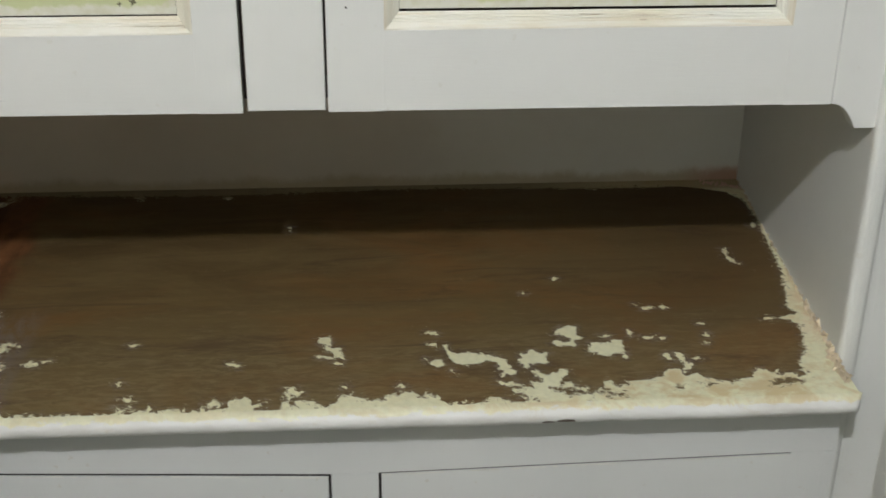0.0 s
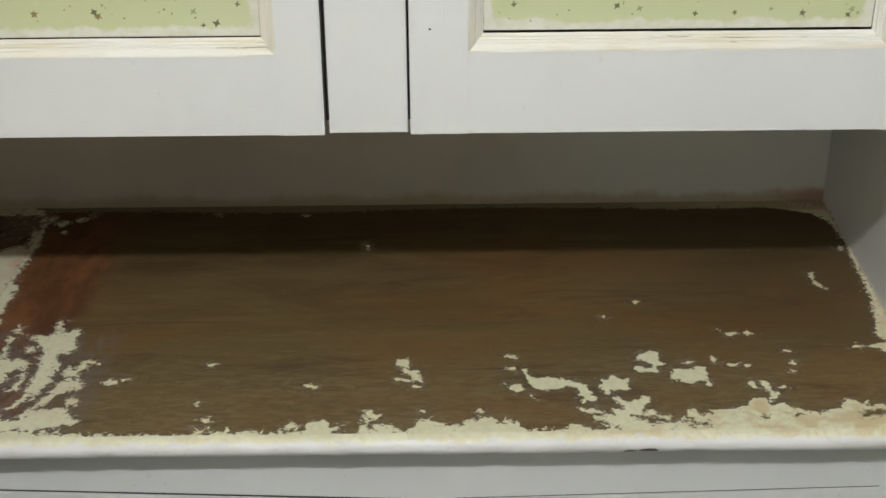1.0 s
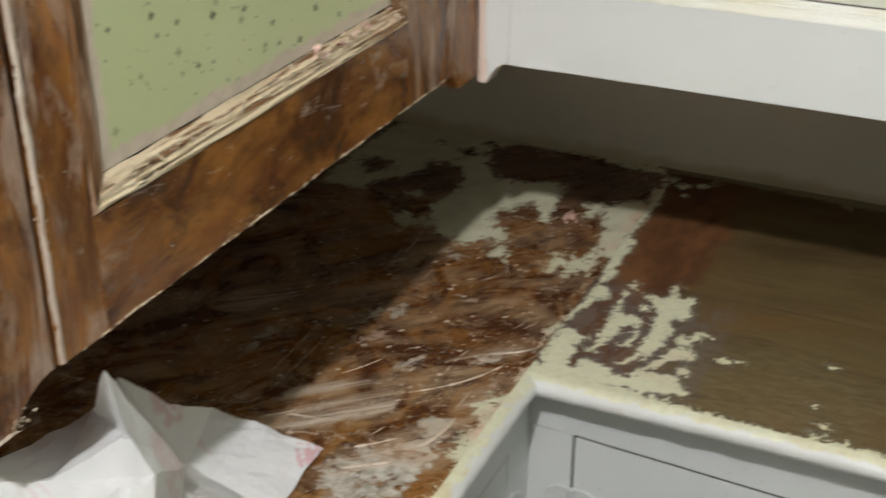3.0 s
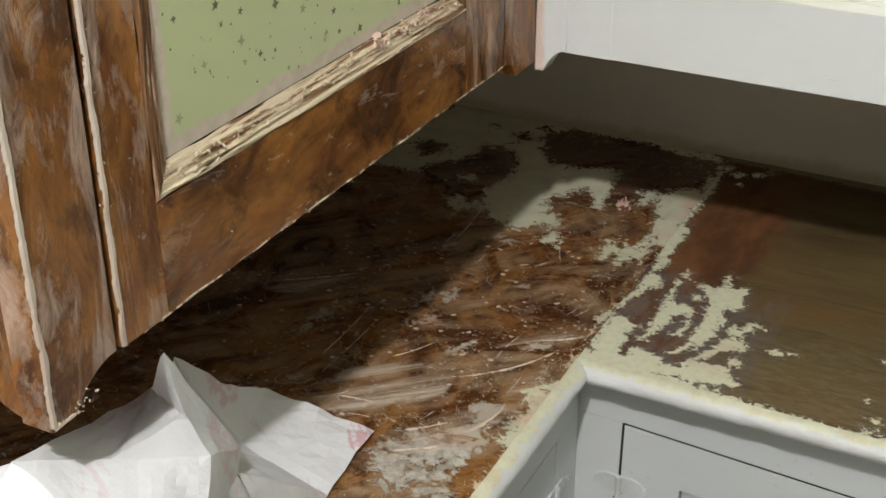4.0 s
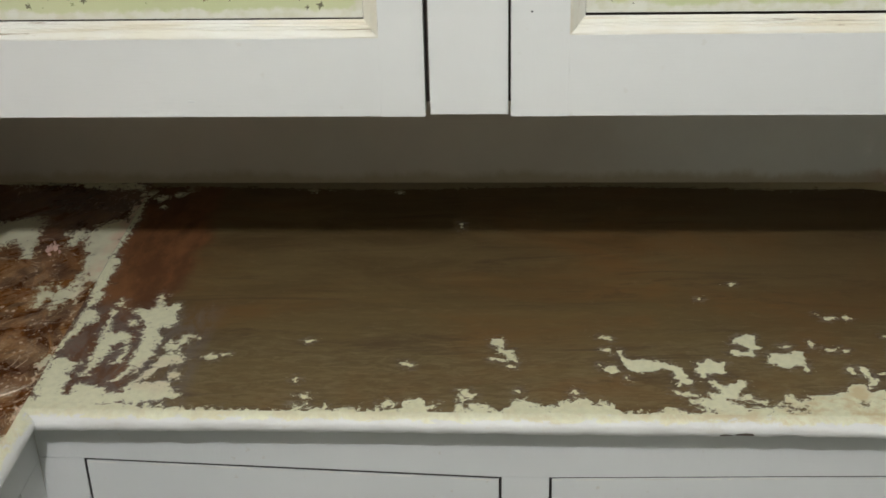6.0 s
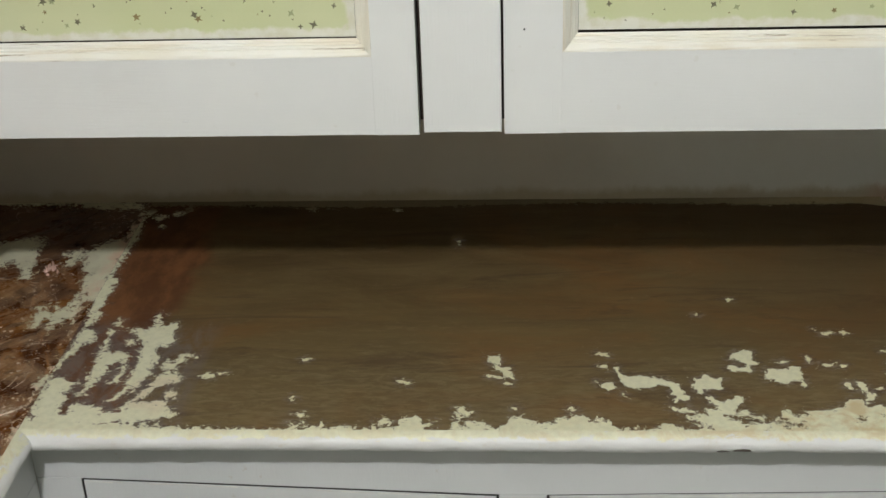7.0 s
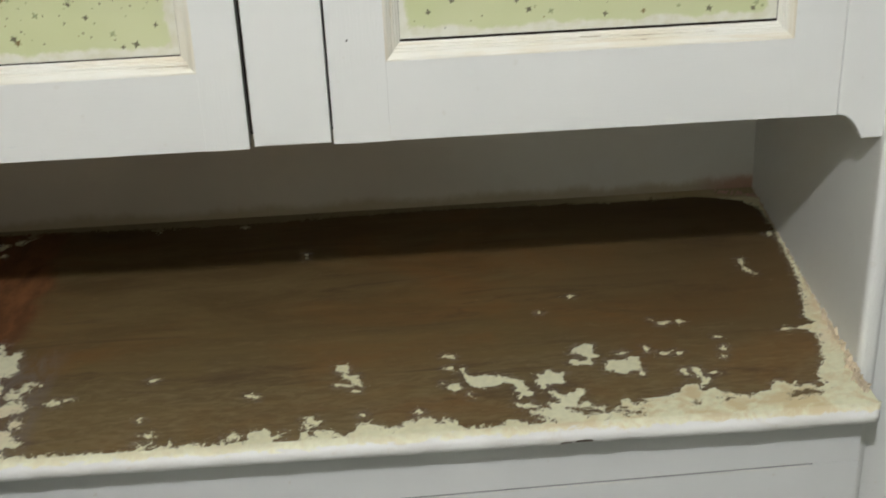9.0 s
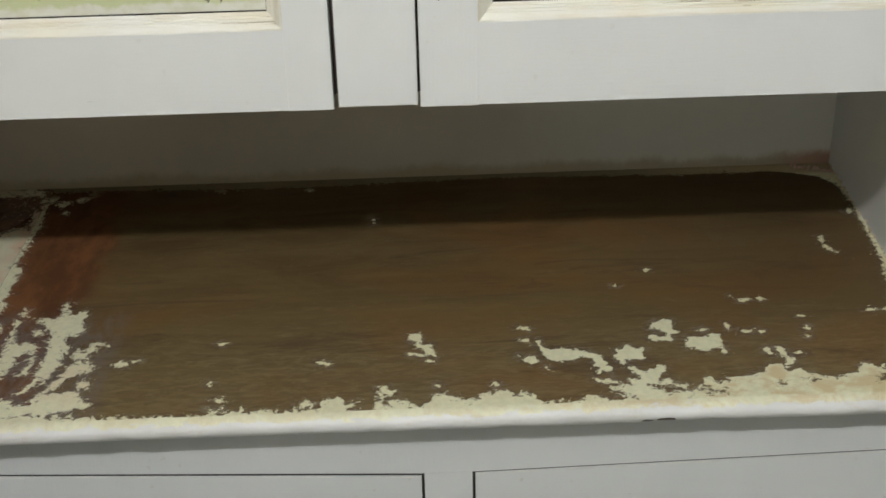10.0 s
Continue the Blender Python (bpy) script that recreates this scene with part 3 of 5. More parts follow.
def stars(u0, v0, u1, v1, depth, place, rng, density=3200):
    """The panel's print: small ragged stars, squares and dots in three inks."""
    bm = bmesh.new()
    count = int((u1 - u0) * (v1 - v0) * density)
    for _ in range(count):
        cu, cv = rng.uniform(u0, u1), rng.uniform(v0, v1)
        for k in range(rng.choice((1, 2, 3))):
            big = k == 0 and rng.random() < 0.62
            u, v = (cu, cv) if k == 0 else (cu + rng.gauss(0, 0.011), cv + rng.gauss(0, 0.011))
            if not (u0 < u < u1 and v0 < v < v1):
                continue
            r = rng.uniform(0.0019, 0.0036) if big else rng.uniform(0.0007, 0.0014)
            points = rng.choice((4, 4, 5)) if big else 3
            turn = rng.uniform(0, 6.28)
            ring = []
            for i in range(points * 2):
                rr = r * (rng.uniform(0.85, 1.25) if i % 2 == 0 else rng.uniform(0.38, 0.55))
                a = turn + math.pi * i / points
                ring.append(bm.verts.new(place(u + rr * math.cos(a), v + rr * math.sin(a), depth)))
            ink = rng.random()
            bm.faces.new(ring).material_index = 0 if ink < 0.55 else (1 if ink < 0.68 else 2)
    bmesh.ops.recalc_face_normals(bm, faces=bm.faces[:])
    return bm


MOULD = [(0.0, 0.0001), (0.0012, 0.0003), (0.0026, 0.0011), (0.0043, 0.0026), (0.0058, 0.0036), (0.0062, 0.0052), (0.0079, 0.0056), (0.0084, 0.0076), (0.0100, 0.0082), (0.0104, 0.0102), (0.0125, 0.0115)]
SPLINTERED = [(0.0, 0.0002), (0.0008, -0.0020), (0.0022, -0.0012), (0.0028, 0.0012), (0.0046, 0.0006), (0.0052, 0.0034), (0.0068, 0.0030), (0.0075, 0.0066), (0.0092, 0.0058), (0.0104, 0.0098), (0.0125, 0.0115)]


def panel_door(parent, u0, v0, u1, v1, in0, in1, low, high, place, mats, rng, thick=0.02, worn=0.0, label="", slit=0.0016, wide=1.0, deep=1.0):
    """A framed door: stiles, rails, mitred mouldings round a sunken printed panel. in0, in1, low, high: the panel opening."""
    rail_m, stile_m, mould_h, mould_v, panel_m = mats
    door = new("door")
    door.parent = parent
    if label:
        door["label"] = label
    bev = 0.0006 if worn else 0.0
    for name, r, m in (("stile", rect(u0, v0, in0, v1), stile_m), ("stile", rect(in1, v0, u1, v1), stile_m),
                       ("rail", rect(in0 + 0.0001, v0 + 0.0004, in1 - 0.0001, low), rail_m), ("rail", rect(in0 + 0.0002, high, in1 - 0.0002, v1), rail_m)):
        bm = plate(r, thick, place, bev)
        if worn:
            bmesh.ops.subdivide_edges(bm, edges=[e for e in bm.edges if e.calc_length() > 0.05], cuts=30, use_grid_fill=True)
            roughen(bm, worn, 70)
        part(name, bm, m, door)
    for side in ("bottom", "top", "left", "right"):
        m = mould_h if side in ("bottom", "top") else mould_v
        part("moulding", strip(in0, low, in1, high, [(a * wide, b * deep) for a, b in (SPLINTERED if worn else MOULD)], side, place, 90 if worn else 24, 0.0016 if worn else 0.0004, rng.uniform(0, 9)), m, door)
    gap = 0.0128 * wide
    sunk = 0.0125 * deep
    me = sheet(in0 + gap, low + gap + slit, in1 - gap, high - gap, sunk, place)
    me.materials.append(panel_m)
    pan = new("panel", me)
    pan.parent = door
    me_stars = stars(in0 + gap + 0.008, low + gap + 0.009, in1 - gap - 0.008, high - gap - 0.009, sunk - 0.0003, place, rng)
    tagged(part("star_print", me_stars, (star_dark, star_gold, star_pale), pan), kind="stuff")
    # added dark sheet, so the slit round the panel stays dark
    back = plate(rect(in0 - 0.006, low - 0.006, in1 + 0.006, high + 0.006), 0.003, lambda u, v, w: place(u, v, w + 0.021))
    part("backing", back, dark_wood, door)
    return door


def ogee(u_in, u_out, v_top, v_low, flip=False):
    """Points of the small bracket curve from the door's lower edge down to the stile's foot."""
    pts = []
    for i in range(13):
        a = i / 12
        u = u_in + (u_out - u_in) * a
        v = v_top - (v_top - v_low) * (a ** 2.3)
        pts.append((u, v))
    return pts


def crumbs(u0, v0, u1, v1, count, place, rng, size, spread=0.002):
    """Curls and crumbs of paint clinging along a line."""
    bm = bmesh.new()
    for _ in range(count):
        a = rng.random()
        u, v = u0 + (u1 - u0) * a + rng.gauss(0, spread), v0 + (v1 - v0) * a + rng.gauss(0, spread)
        r = size * rng.uniform(0.35, 1.3)
        p = Vector(place(u, v, -r * 0.2))
        bmesh.ops.create_icosphere(bm, subdivisions=1, radius=r, matrix=Matrix.Translation(p) @ Euler((rng.uniform(0, 6), rng.uniform(0, 6), rng.uniform(0, 6))).to_matrix().to_4x4() @ Matrix.Diagonal((1.5, 0.8, 0.45, 1)))
    roughen(bm, size * 0.5, 400, 3.0)
    return bm


# ---- room ----
def room_box(name, label, x0, y0, z0, x1, y1, z1, m):
    return tagged(link(name, box(x0, y0, z0, x1, y1, z1), m), label, name.split("_")[0], kind="structure")


room_box("floor", "worn brown kitchen floor", -1.02, -3.7, -0.1, 3.1, 0.56, 0.0, floor_mat)
room_box("ceiling", "plain white painted ceiling", -1.02, -3.7, CEIL, 3.1, 0.56, CEIL + 0.1, ceiling_paint)
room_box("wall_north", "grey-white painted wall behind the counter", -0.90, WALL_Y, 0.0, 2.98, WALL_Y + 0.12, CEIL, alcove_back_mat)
room_box("wall_west", "grey-white painted wall beside the stripped cabinet", -1.02, -3.58, 0.0, SIDE_X, WALL_Y + 0.12, CEIL, alcove_paint)
room_box("wall_east", "plain painted kitchen wall", 2.98, -3.58, 0.0, 3.1, WALL_Y + 0.12, CEIL, room_paint)
room_box("wall_south", "plain painted kitchen wall", -1.02, -3.7, 0.0, 3.1, -3.58, CEIL, room_paint)

# ---- worktops ----
# paint left on the two worktops: outlines of flakes and plates in the plan, in millimetres
FLAKES_A = [[(16, 63), (25, 64), (28, 57), (27, 46), (23, 49), (30, 41), (36, 44), (38, 32), (40, 23), (35, 25), (27, 35), (21, 46), (16, 53)],
            [(14, 29), (25, 28), (32, 25), (30, 22), (14, 26)],
            [(31, 14), (35, 18), (38, 13), (33, 12)],
            [(-68, 19), (-63, 20), (-57, 15), (-58, 11), (-64, 15)],
            [(-164, 58), (-160, 59), (-155, 58), (-159, 54), (-162, 54)],
            [(119, 66), (123, 70), (129, 67), (130, 62), (124, 63)],
            [(119, 43), (125, 48), (129, 45), (127, 40), (120, 42)],
            [(116, 18), (122, 14), (130, 17), (135, 8), (127, 3), (121, 10)]]
FLAKES_B = [[(135, 41), (138, 43), (138, 34), (142, 27), (158, 27), (169, 25), (181, 21), (191, 13), (195, -1), (199, -7), (195, -15), (190, -12), (185, -17), (184, -13), (188, -9), (184, -2), (184, 8), (175, 12), (167, 8), (156, 6), (146, 8), (139, 16), (138, 24)],
            [(140, -4), (143, -8), (140, -8)],
            [(203, 10), (208, 22), (214, 23), (218, 29), (221, 23), (232, 24), (228, 3), (219, 5), (212, 4), (210, -3), (207, 2)]]
FLAKES_C = [[(212, -7), (220, -7), (225, -18), (238, -12), (240, -5), (245, -5), (246, -18), (239, -21), (236, -31), (247, -30), (251, -38), (261, -40), (258, -45), (247, -40), (238, -44), (264, -51), (261, -71), (199, -66), (211, -54), (206, -52), (193, -39), (211, -34), (211, -27), (219, -28), (223, -28)],
            [(180, -24), (189, -28), (195, -25), (202, -32), (193, -34), (185, -30)],
            [(243, 56), (248, 66), (253, 69), (260, 73), (267, 69), (264, 62), (266, 54), (271, 49), (262, 46), (255, 51), (249, 58)]]
FLAKES_D = [[(239, 41), (246, 46), (252, 41), (260, 46), (260, 35), (250, 35), (242, 37)],
            [(271, 23), (277, 39), (294, 39), (300, 44), (308, 41), (306, 23), (306, 13), (304, 8), (303, 20), (298, 20), (289, 14), (281, 17), (280, 22), (274, 19)],
            [(286, 51), (294, 54), (298, 51), (291, 48)],
            [(316, 61), (320, 57), (316, 51)],
            [(328, 50), (334, 47), (342, 50), (336, 42), (329, 43)],
            [(343, 46), (351, 46), (346, 43)],
            [(339, 103), (347, 107), (352, 105), (343, 100)],
            [(358, 107), (362, 109), (367, 103), (360, 101)],
            [(333, 112), (338, 110), (335, 108)]]
FLAKES_E = [[(388, 72), (395, 70), (390, 68)],
            [(388, 48), (392, 53), (393, 46)],
            [(387, 36), (391, 34), (388, 31)],
            [(353, 17), (359, 17), (360, 3), (361, -4), (366, -2), (363, -12), (355, -19), (355, -11), (358, -4), (355, 3)],
            [(341, 10), (346, 17), (348, 5), (344, 6)],
            [(366, 6), (373, 7), (378, 4), (371, 3)],
            [(455, 76), (462, 81), (467, 76), (459, 75)],
            [(-81, -46), (-76, -41), (-71, -45), (-73, -53), (-78, -53), (-83, -52)],
            [(-71, -50), (-68, -49), (-67, -55), (-70, -55)],
            [(-39, -55), (-34, -47), (-31, -48), (-35, -54)]]
FLAKES_F = [[(39, -26), (43, -25), (44, -28), (41, -29)],
            [(89, -27), (93, -24), (95, -29), (92, -31)],
            [(-156, -35), (-150, -34), (-146, -39), (-151, -40)],
            [(-166, -9), (-163, -7), (-160, -13), (-163, -14)],
            [(-160, -49), (-155, -48), (-155, -54), (-158, -54)],
            [(-153, -55), (-148, -50), (-144, -55), (-149, -58)],
            [(221, 141), (224, 145), (226, 141), (222, 138)],
            [(257, 173), (262, 174), (264, 171), (259, 169)],
            [(455, 231), (459, 232), (457, 212), (463, 196), (455, 201), (453, 210)],
            [(502, 292), (510, 296), (511, 286), (504, 283)],
            [(-23, 310), (-21, 310), (-20, 295), (-22, 297)]]
CORNER_A = [[(-401, -25), (-401, 26), (-387, 25), (-378, 16), (-368, 18), (-375, 7), (-379, -4), (-374, -12), (-373, -38), (-367, -36), (-363, -20), (-352, -23), (-340, -25), (-332, -34), (-319, -33), (-314, -17), (-296, -18), (-283, -15), (-274, -23), (-269, -33), (-262, -39), (-301, -50), (-345, -55), (-370, -57), (-392, -62)]]
CORNER_B = [[(-365, -8), (-361, -6), (-358, 6), (-351, 26), (-349, 44), (-342, 56), (-337, 49), (-336, 28), (-342, 12), (-333, 18), (-332, 41), (-336, 63), (-332, 66), (-341, 70), (-355, 70), (-361, 79), (-364, 101), (-362, 111), (-368, 115), (-367, 100), (-366, 73), (-365, 50), (-363, 25), (-363, 9)],
            [(-367, 125), (-364, 135), (-359, 130), (-361, 121)]]
CORNER_C = [[(-348, 113), (-342, 118), (-334, 113), (-325, 119), (-326, 138), (-324, 148), (-320, 144), (-321, 131), (-312, 120), (-303, 127), (-298, 115), (-302, 107), (-296, 92), (-301, 80), (-308, 81), (-311, 71), (-304, 60), (-306, 42), (-308, 22), (-311, 5), (-315, -5), (-317, 10), (-322, 0), (-326, -12), (-333, -16), (-325, 3), (-324, 23), (-323, 39), (-322, 56), (-327, 71), (-324, 79), (-330, 93), (-340, 104)],
            [(-345, 90), (-339, 95), (-335, 85), (-341, 82)],
            [(-294, 37), (-300, 50), (-293, 57), (-287, 51), (-282, 62), (-278, 69), (-273, 63), (-279, 50), (-284, 39)]]
CORNER_D = [[(-270, 59), (-266, 61), (-267, 55)],
            [(-303, 9), (-298, 26), (-289, 37), (-280, 33), (-272, 24), (-277, 15), (-288, 13), (-295, 5), (-301, -10), (-310, -15)],
            [(-281, -1), (-277, 6), (-271, -4), (-273, -12), (-280, -12)],
            [(-257, 26), (-251, 33), (-243, 30), (-244, 24), (-250, 22)],
            [(-241, 33), (-233, 33), (-238, 30)]]
REAR_FLECKS = [[(-389, 375), (-382, 386), (-373, 378), (-380, 365)],
               [(-401, 386), (-398, 402), (-391, 397), (-395, 378)],
               [(-368, 386), (-360, 393), (-354, 386), (-363, 379)],
               [(-378, 350), (-375, 356), (-370, 347)],
               [(-358, 401), (-349, 406), (-344, 400), (-351, 393)],
               [(-210, 400), (-200, 405), (-195, 397), (-204, 392)],
               [(-104, 397), (-96, 400), (-93, 390), (-99, 387)],
               [(-13, -28), (-10, -25), (-4, -23), (-3, -30), (3, -34), (-1, -38), (-6, -37), (-7, -49), (-11, -44), (-10, -37)]]
WORN = [[(430, -37), (438, -33), (454, -33), (462, -38), (451, -40), (438, -44), (430, -42)],
        [(263, -43), (280, -47), (293, -50), (289, -54), (272, -50)],
        [(344, -37), (349, -39), (343, -42)],
        [(369, -36), (375, -38), (369, -41)],
        [(231, -38), (243, -40), (252, -43), (244, -49), (235, -44)]]
JOINT = [[(-405, 389), (-399, 385), (-395, 319), (-397, 271), (-398, 226), (-391, 222), (-388, 202), (-391, 173), (-386, 164), (-392, 156), (-384, 142), (-388, 132), (-396, 110), (-399, 142), (-401, 175), (-412, 173), (-424, 185), (-423, 202), (-429, 233), (-447, 271), (-445, 288), (-434, 304), (-418, 317), (-405, 315), (-406, 364)],
         [(-405, -14), (-402, 32), (-392, 64), (-388, 80), (-379, 91), (-378, 101), (-387, 113), (-396, 115), (-399, 103), (-397, 77), (-406, 39), (-409, 3), (-407, -28)]]
SIDE_PLATES_A = [[(-456, 142), (-459, 157), (-453, 164), (-444, 154), (-437, 144), (-438, 164), (-432, 150), (-428, 166), (-425, 177), (-419, 177), (-412, 162), (-412, 146), (-413, 132), (-421, 138), (-429, 121), (-430, 112), (-435, 114), (-437, 131), (-443, 137), (-445, 120), (-450, 119)],
                 [(-519, 125), (-519, 142), (-514, 153), (-508, 152), (-502, 136), (-502, 124), (-509, 127)]]
SIDE_PLATES_B = [[(-567, 142), (-572, 196), (-570, 256), (-558, 309), (-525, 323), (-508, 323), (-497, 271), (-491, 242), (-488, 225), (-496, 224), (-511, 256), (-522, 262), (-533, 249), (-541, 234), (-549, 222), (-543, 202), (-537, 182), (-530, 192), (-517, 184), (-516, 166), (-520, 153), (-528, 164), (-540, 155), (-549, 137)]]
SIDE_PLATES_C = [[(-766, 220), (-774, 318), (-761, 417), (-673, 433), (-594, 427), (-626, 378), (-603, 333), (-586, 310), (-555, 311), (-549, 288), (-560, 178), (-567, 142), (-590, 156), (-614, 184), (-620, 212), (-613, 249), (-617, 290), (-636, 317), (-657, 331), (-674, 318), (-677, 279), (-689, 265), (-706, 248), (-713, 218), (-734, 217)],
                 [(-650, 174), (-639, 187), (-624, 171), (-616, 182), (-608, 178), (-618, 158), (-626, 147), (-639, 156)],
                 [(-660, 230), (-641, 242), (-639, 230), (-655, 222)],
                 [(-466, 278), (-459, 289), (-452, 289), (-448, 275), (-449, 254), (-459, 254), (-459, 270)]]
SIDE_PLATES_D = [[(-597, 416), (-558, 412), (-502, 416), (-455, 401), (-413, 399), (-407, 413), (-462, 424), (-522, 432), (-596, 432)]]
HOLES = [[(-753, 293), (-740, 305), (-716, 303), (-705, 290), (-717, 269), (-728, 255)],
         [(-694, 386), (-690, 394), (-682, 381), (-685, 372)],
         [(-659, 367), (-645, 379), (-632, 362), (-643, 349)],
         [(-638, 398), (-633, 413), (-624, 409), (-626, 392)]]
FILM = [[(-567, -20), (-560, 1), (-549, 13), (-540, -8), (-538, -30), (-553, -37)],
        [(-450, -184), (-457, -168), (-449, -157), (-431, -150), (-424, -154), (-426, -173), (-433, -190), (-442, -202)],
        [(-450, -54), (-427, -49), (-432, -63), (-446, -76), (-450, -72)],
        [(-579, 104), (-565, 129), (-552, 138), (-558, 114), (-565, 89)],
        [(-487, -224), (-446, -196), (-428, -178), (-414, -210), (-421, -245), (-413, -281), (-467, -307), (-476, -272), (-475, -247)]]
# smears and scraper strokes: x, y in metres, half length and half width in millimetres, turn in degrees
SMEARS = [(-0.463, -0.262, 36, 46, 40), (-0.425, -0.285, 16, 40, 0), (-0.572, -0.030, 22, 15, 40), (-0.436, -0.045, 36, 10, 35), (-0.549, 0.111, 24, 14, 0),
          (-0.600, 0.085, 12, 40, 0), (-0.550, -0.062, 30, 16, 40), (-0.500, -0.09, 14, 26, -20), (-0.475, -0.215, 26, 12, 40), (-0.415, -0.17, 8, 60, -12), (-0.640, -0.10, 14, 40, 0), (-0.49, 0.03, 16, 12, 0)]
SCRAPES = [(-0.534, -0.178, 62, 34, 42), (-0.440, -0.180, 36, 14, 55), (-0.470, -0.240, 34, 12, 40), (-0.425, -0.115, 10, 34, -10), (-0.690, -0.055, 44, 18, 38), (-0.440, -0.048, 34, 9, 35)]


def blobs(X, Y, spots):
    """Signed distance, in millimetres, into the nearest of some ellipses (outside: negative)."""
    best = np.full(X.shape, -60.0)
    for cx, cy, a, b, turn in spots:
        c, s = math.cos(math.radians(turn)), math.sin(math.radians(turn))
        dx, dy = (X - cx) * 1000, (Y - cy) * 1000
        d = np.sqrt(((dx * c + dy * s) / a) ** 2 + ((dy * c - dx * s) / b) ** 2)
        best = np.maximum(best, np.where(d > 1, 2.2, 1.0) * (1 - d) * max(min(a, b), 1.5) + (0.6 if min(a, b) > 5 else 0.0))
    return best


def patches(X, Y, shapes, reach=40):
    """Signed distance, in millimetres, into the nearest of some outlined patches (outside: negative)."""
    best = np.full(X.shape, -60.0)
    px, py = X * 1000, Y * 1000
    for shape in shapes:
        xs, ys = [p[0] for p in shape], [p[1] for p in shape]
        near = (px > min(xs) - reach) & (px < max(xs) + reach) & (py > min(ys) - reach) & (py < max(ys) + reach)
        qx, qy = px[near], py[near]
        far, inside = np.full(qx.shape, 1e9), np.zeros(qx.shape, bool)
        for (ax, ay), (bx, by) in zip(shape, shape[1:] + shape[:1]):
            ex, ey = bx - ax, by - ay
            k = np.clip(((qx - ax) * ex + (qy - ay) * ey) / max(ex * ex + ey * ey, 1e-6), 0, 1)
            far = np.minimum(far, np.hypot(qx - ax - k * ex, qy - ay - k * ey))
            inside ^= ((ay > qy) != (by > qy)) & (qx < ax + ex * (qy - ay) / (ey if ey else 1e-6))
        swell = 0.1 + max(0.0, 2.2 - (far[inside].max() if inside.any() else 0.0)) * 0.25
        best[near] = np.maximum(best[near], np.where(inside, far, -far) + swell)
    return best


def grid_top(name, x0, x1, y0, y1, step, skew=0.0):
    nx, ny = int((x1 - x0) / step), int((y1 - y0) / step)
    Y, X = np.meshgrid(np.linspace(y0, y1, ny + 1), np.linspace(x0, x1, nx + 1), indexing="ij")
    if skew:
        X = x0 + (X - x0) * (1 + skew * np.clip(Y, 0, 1) / (x1 - x0))
    Z = np.full(X.shape, TOP)
    verts = np.stack([X, Y, Z], -1).reshape(-1, 3)
    i = np.arange(ny)[:, None] * (nx + 1) + np.arange(nx)[None, :]
    faces = np.stack([i, i + 1, i + nx + 2, i + nx + 1], -1).reshape(-1, 4)
    me = bpy.data.meshes.new(name)
    me.from_pydata(verts.tolist(), [], faces.tolist())
    return me, X, Y


def store(me, name, values):
    me.attributes.new(name, "FLOAT", "POINT").data.foreach_set("value", values.astype(np.float32).ravel())


def front_band(X):
    """How far back the unsanded strip along the front reaches, in millimetres: widest toward the end panel."""
    near = np.interp(X * 1000, [-400, -320, -250, -190, -168, -154, -133, -131, -122, -119, -97, -69, -62, -61, -56, -50, -42, -38, -19, -14, -13, -10, -4, 3, 13, 21, 26, 32, 36, 42, 48, 66, 76],
                     [-40, -48, -58, -60, -61, -60, -57, -50, -56, -53, -58, -57, -55, -44, -38, -38, -44, -61, -59, -51, -50, -50, -50, -50, -50, -56, -58, -50, -41, -37, -39, -53, -44])
    wide = np.interp(X * 1000, [76, 86, 92, 104, 116, 124, 133, 146, 153, 160, 169, 179, 186, 201, 264, 274, 279, 283, 287, 309, 331, 342, 349, 355, 376, 399, 406, 414, 424, 437, 463, 520],
                     [-44, -36, -35, -41, -42, -46, -61, -55, -60, -61, -52, -48, -54, -57, -51, -41, -26, -26, -35, -28, -23, -10, -11, -21, -28, -36, -30, -28, -15, -20, -28, -20])
    return np.where(X * 1000 < 76, near, wide)


worktop = thing("worktop", "sanded brown wooden worktop with flaking cream paint along its front edge", "worktop")
me, X, Y = grid_top("board", JOINT_X + 0.0001, 0.5045, -0.0605, WALL_Y, 0.0013, 0.045)
paint = patches(X, Y, FLAKES_A + FLAKES_B + FLAKES_C + FLAKES_D + FLAKES_E + FLAKES_F + REAR_FLECKS + CORNER_A + CORNER_B + CORNER_C + CORNER_D + JOINT)
tuft = np.array([noise.noise(Vector((x * 160, 5.0, 0.0))) * 3 + noise.noise(Vector((x * 60, 1.0, 0.0))) * 2 for x in X[0]])
band = front_band(X) - Y * 1000 + tuft[None, :]
for i, j in np.argwhere((band > -14) & (band < 14)):
    p = Vector((X[i, j], Y[i, j], 0.0))
    band[i, j] += noise.noise(p * 95) * 7 + noise.noise(p * 240) * 4.5 - 1.0
side_edge = np.interp(Y * 1000, [-20, -5, 15, 36, 63, 74, 77, 82, 88, 97, 126, 163, 189, 223, 265, 294, 327, 355, 380, 392, 402, 410],
                      [465, 467, 478, 483, 487, 480, 472, 482, 494, 486, 494, 502, 506, 509, 512, 514, 515, 513, 502, 478, 445, 400])
side = X * 1000 - side_edge
back_edge = (Y - 0.404 - 0.004 * np.sin(X * 13)) * 1000
paint = np.maximum(paint, np.clip(np.maximum(np.maximum(band, side), back_edge), -60, 30))
paint = np.minimum(paint, -patches(X, Y, WORN))
store(me, "paint", paint)
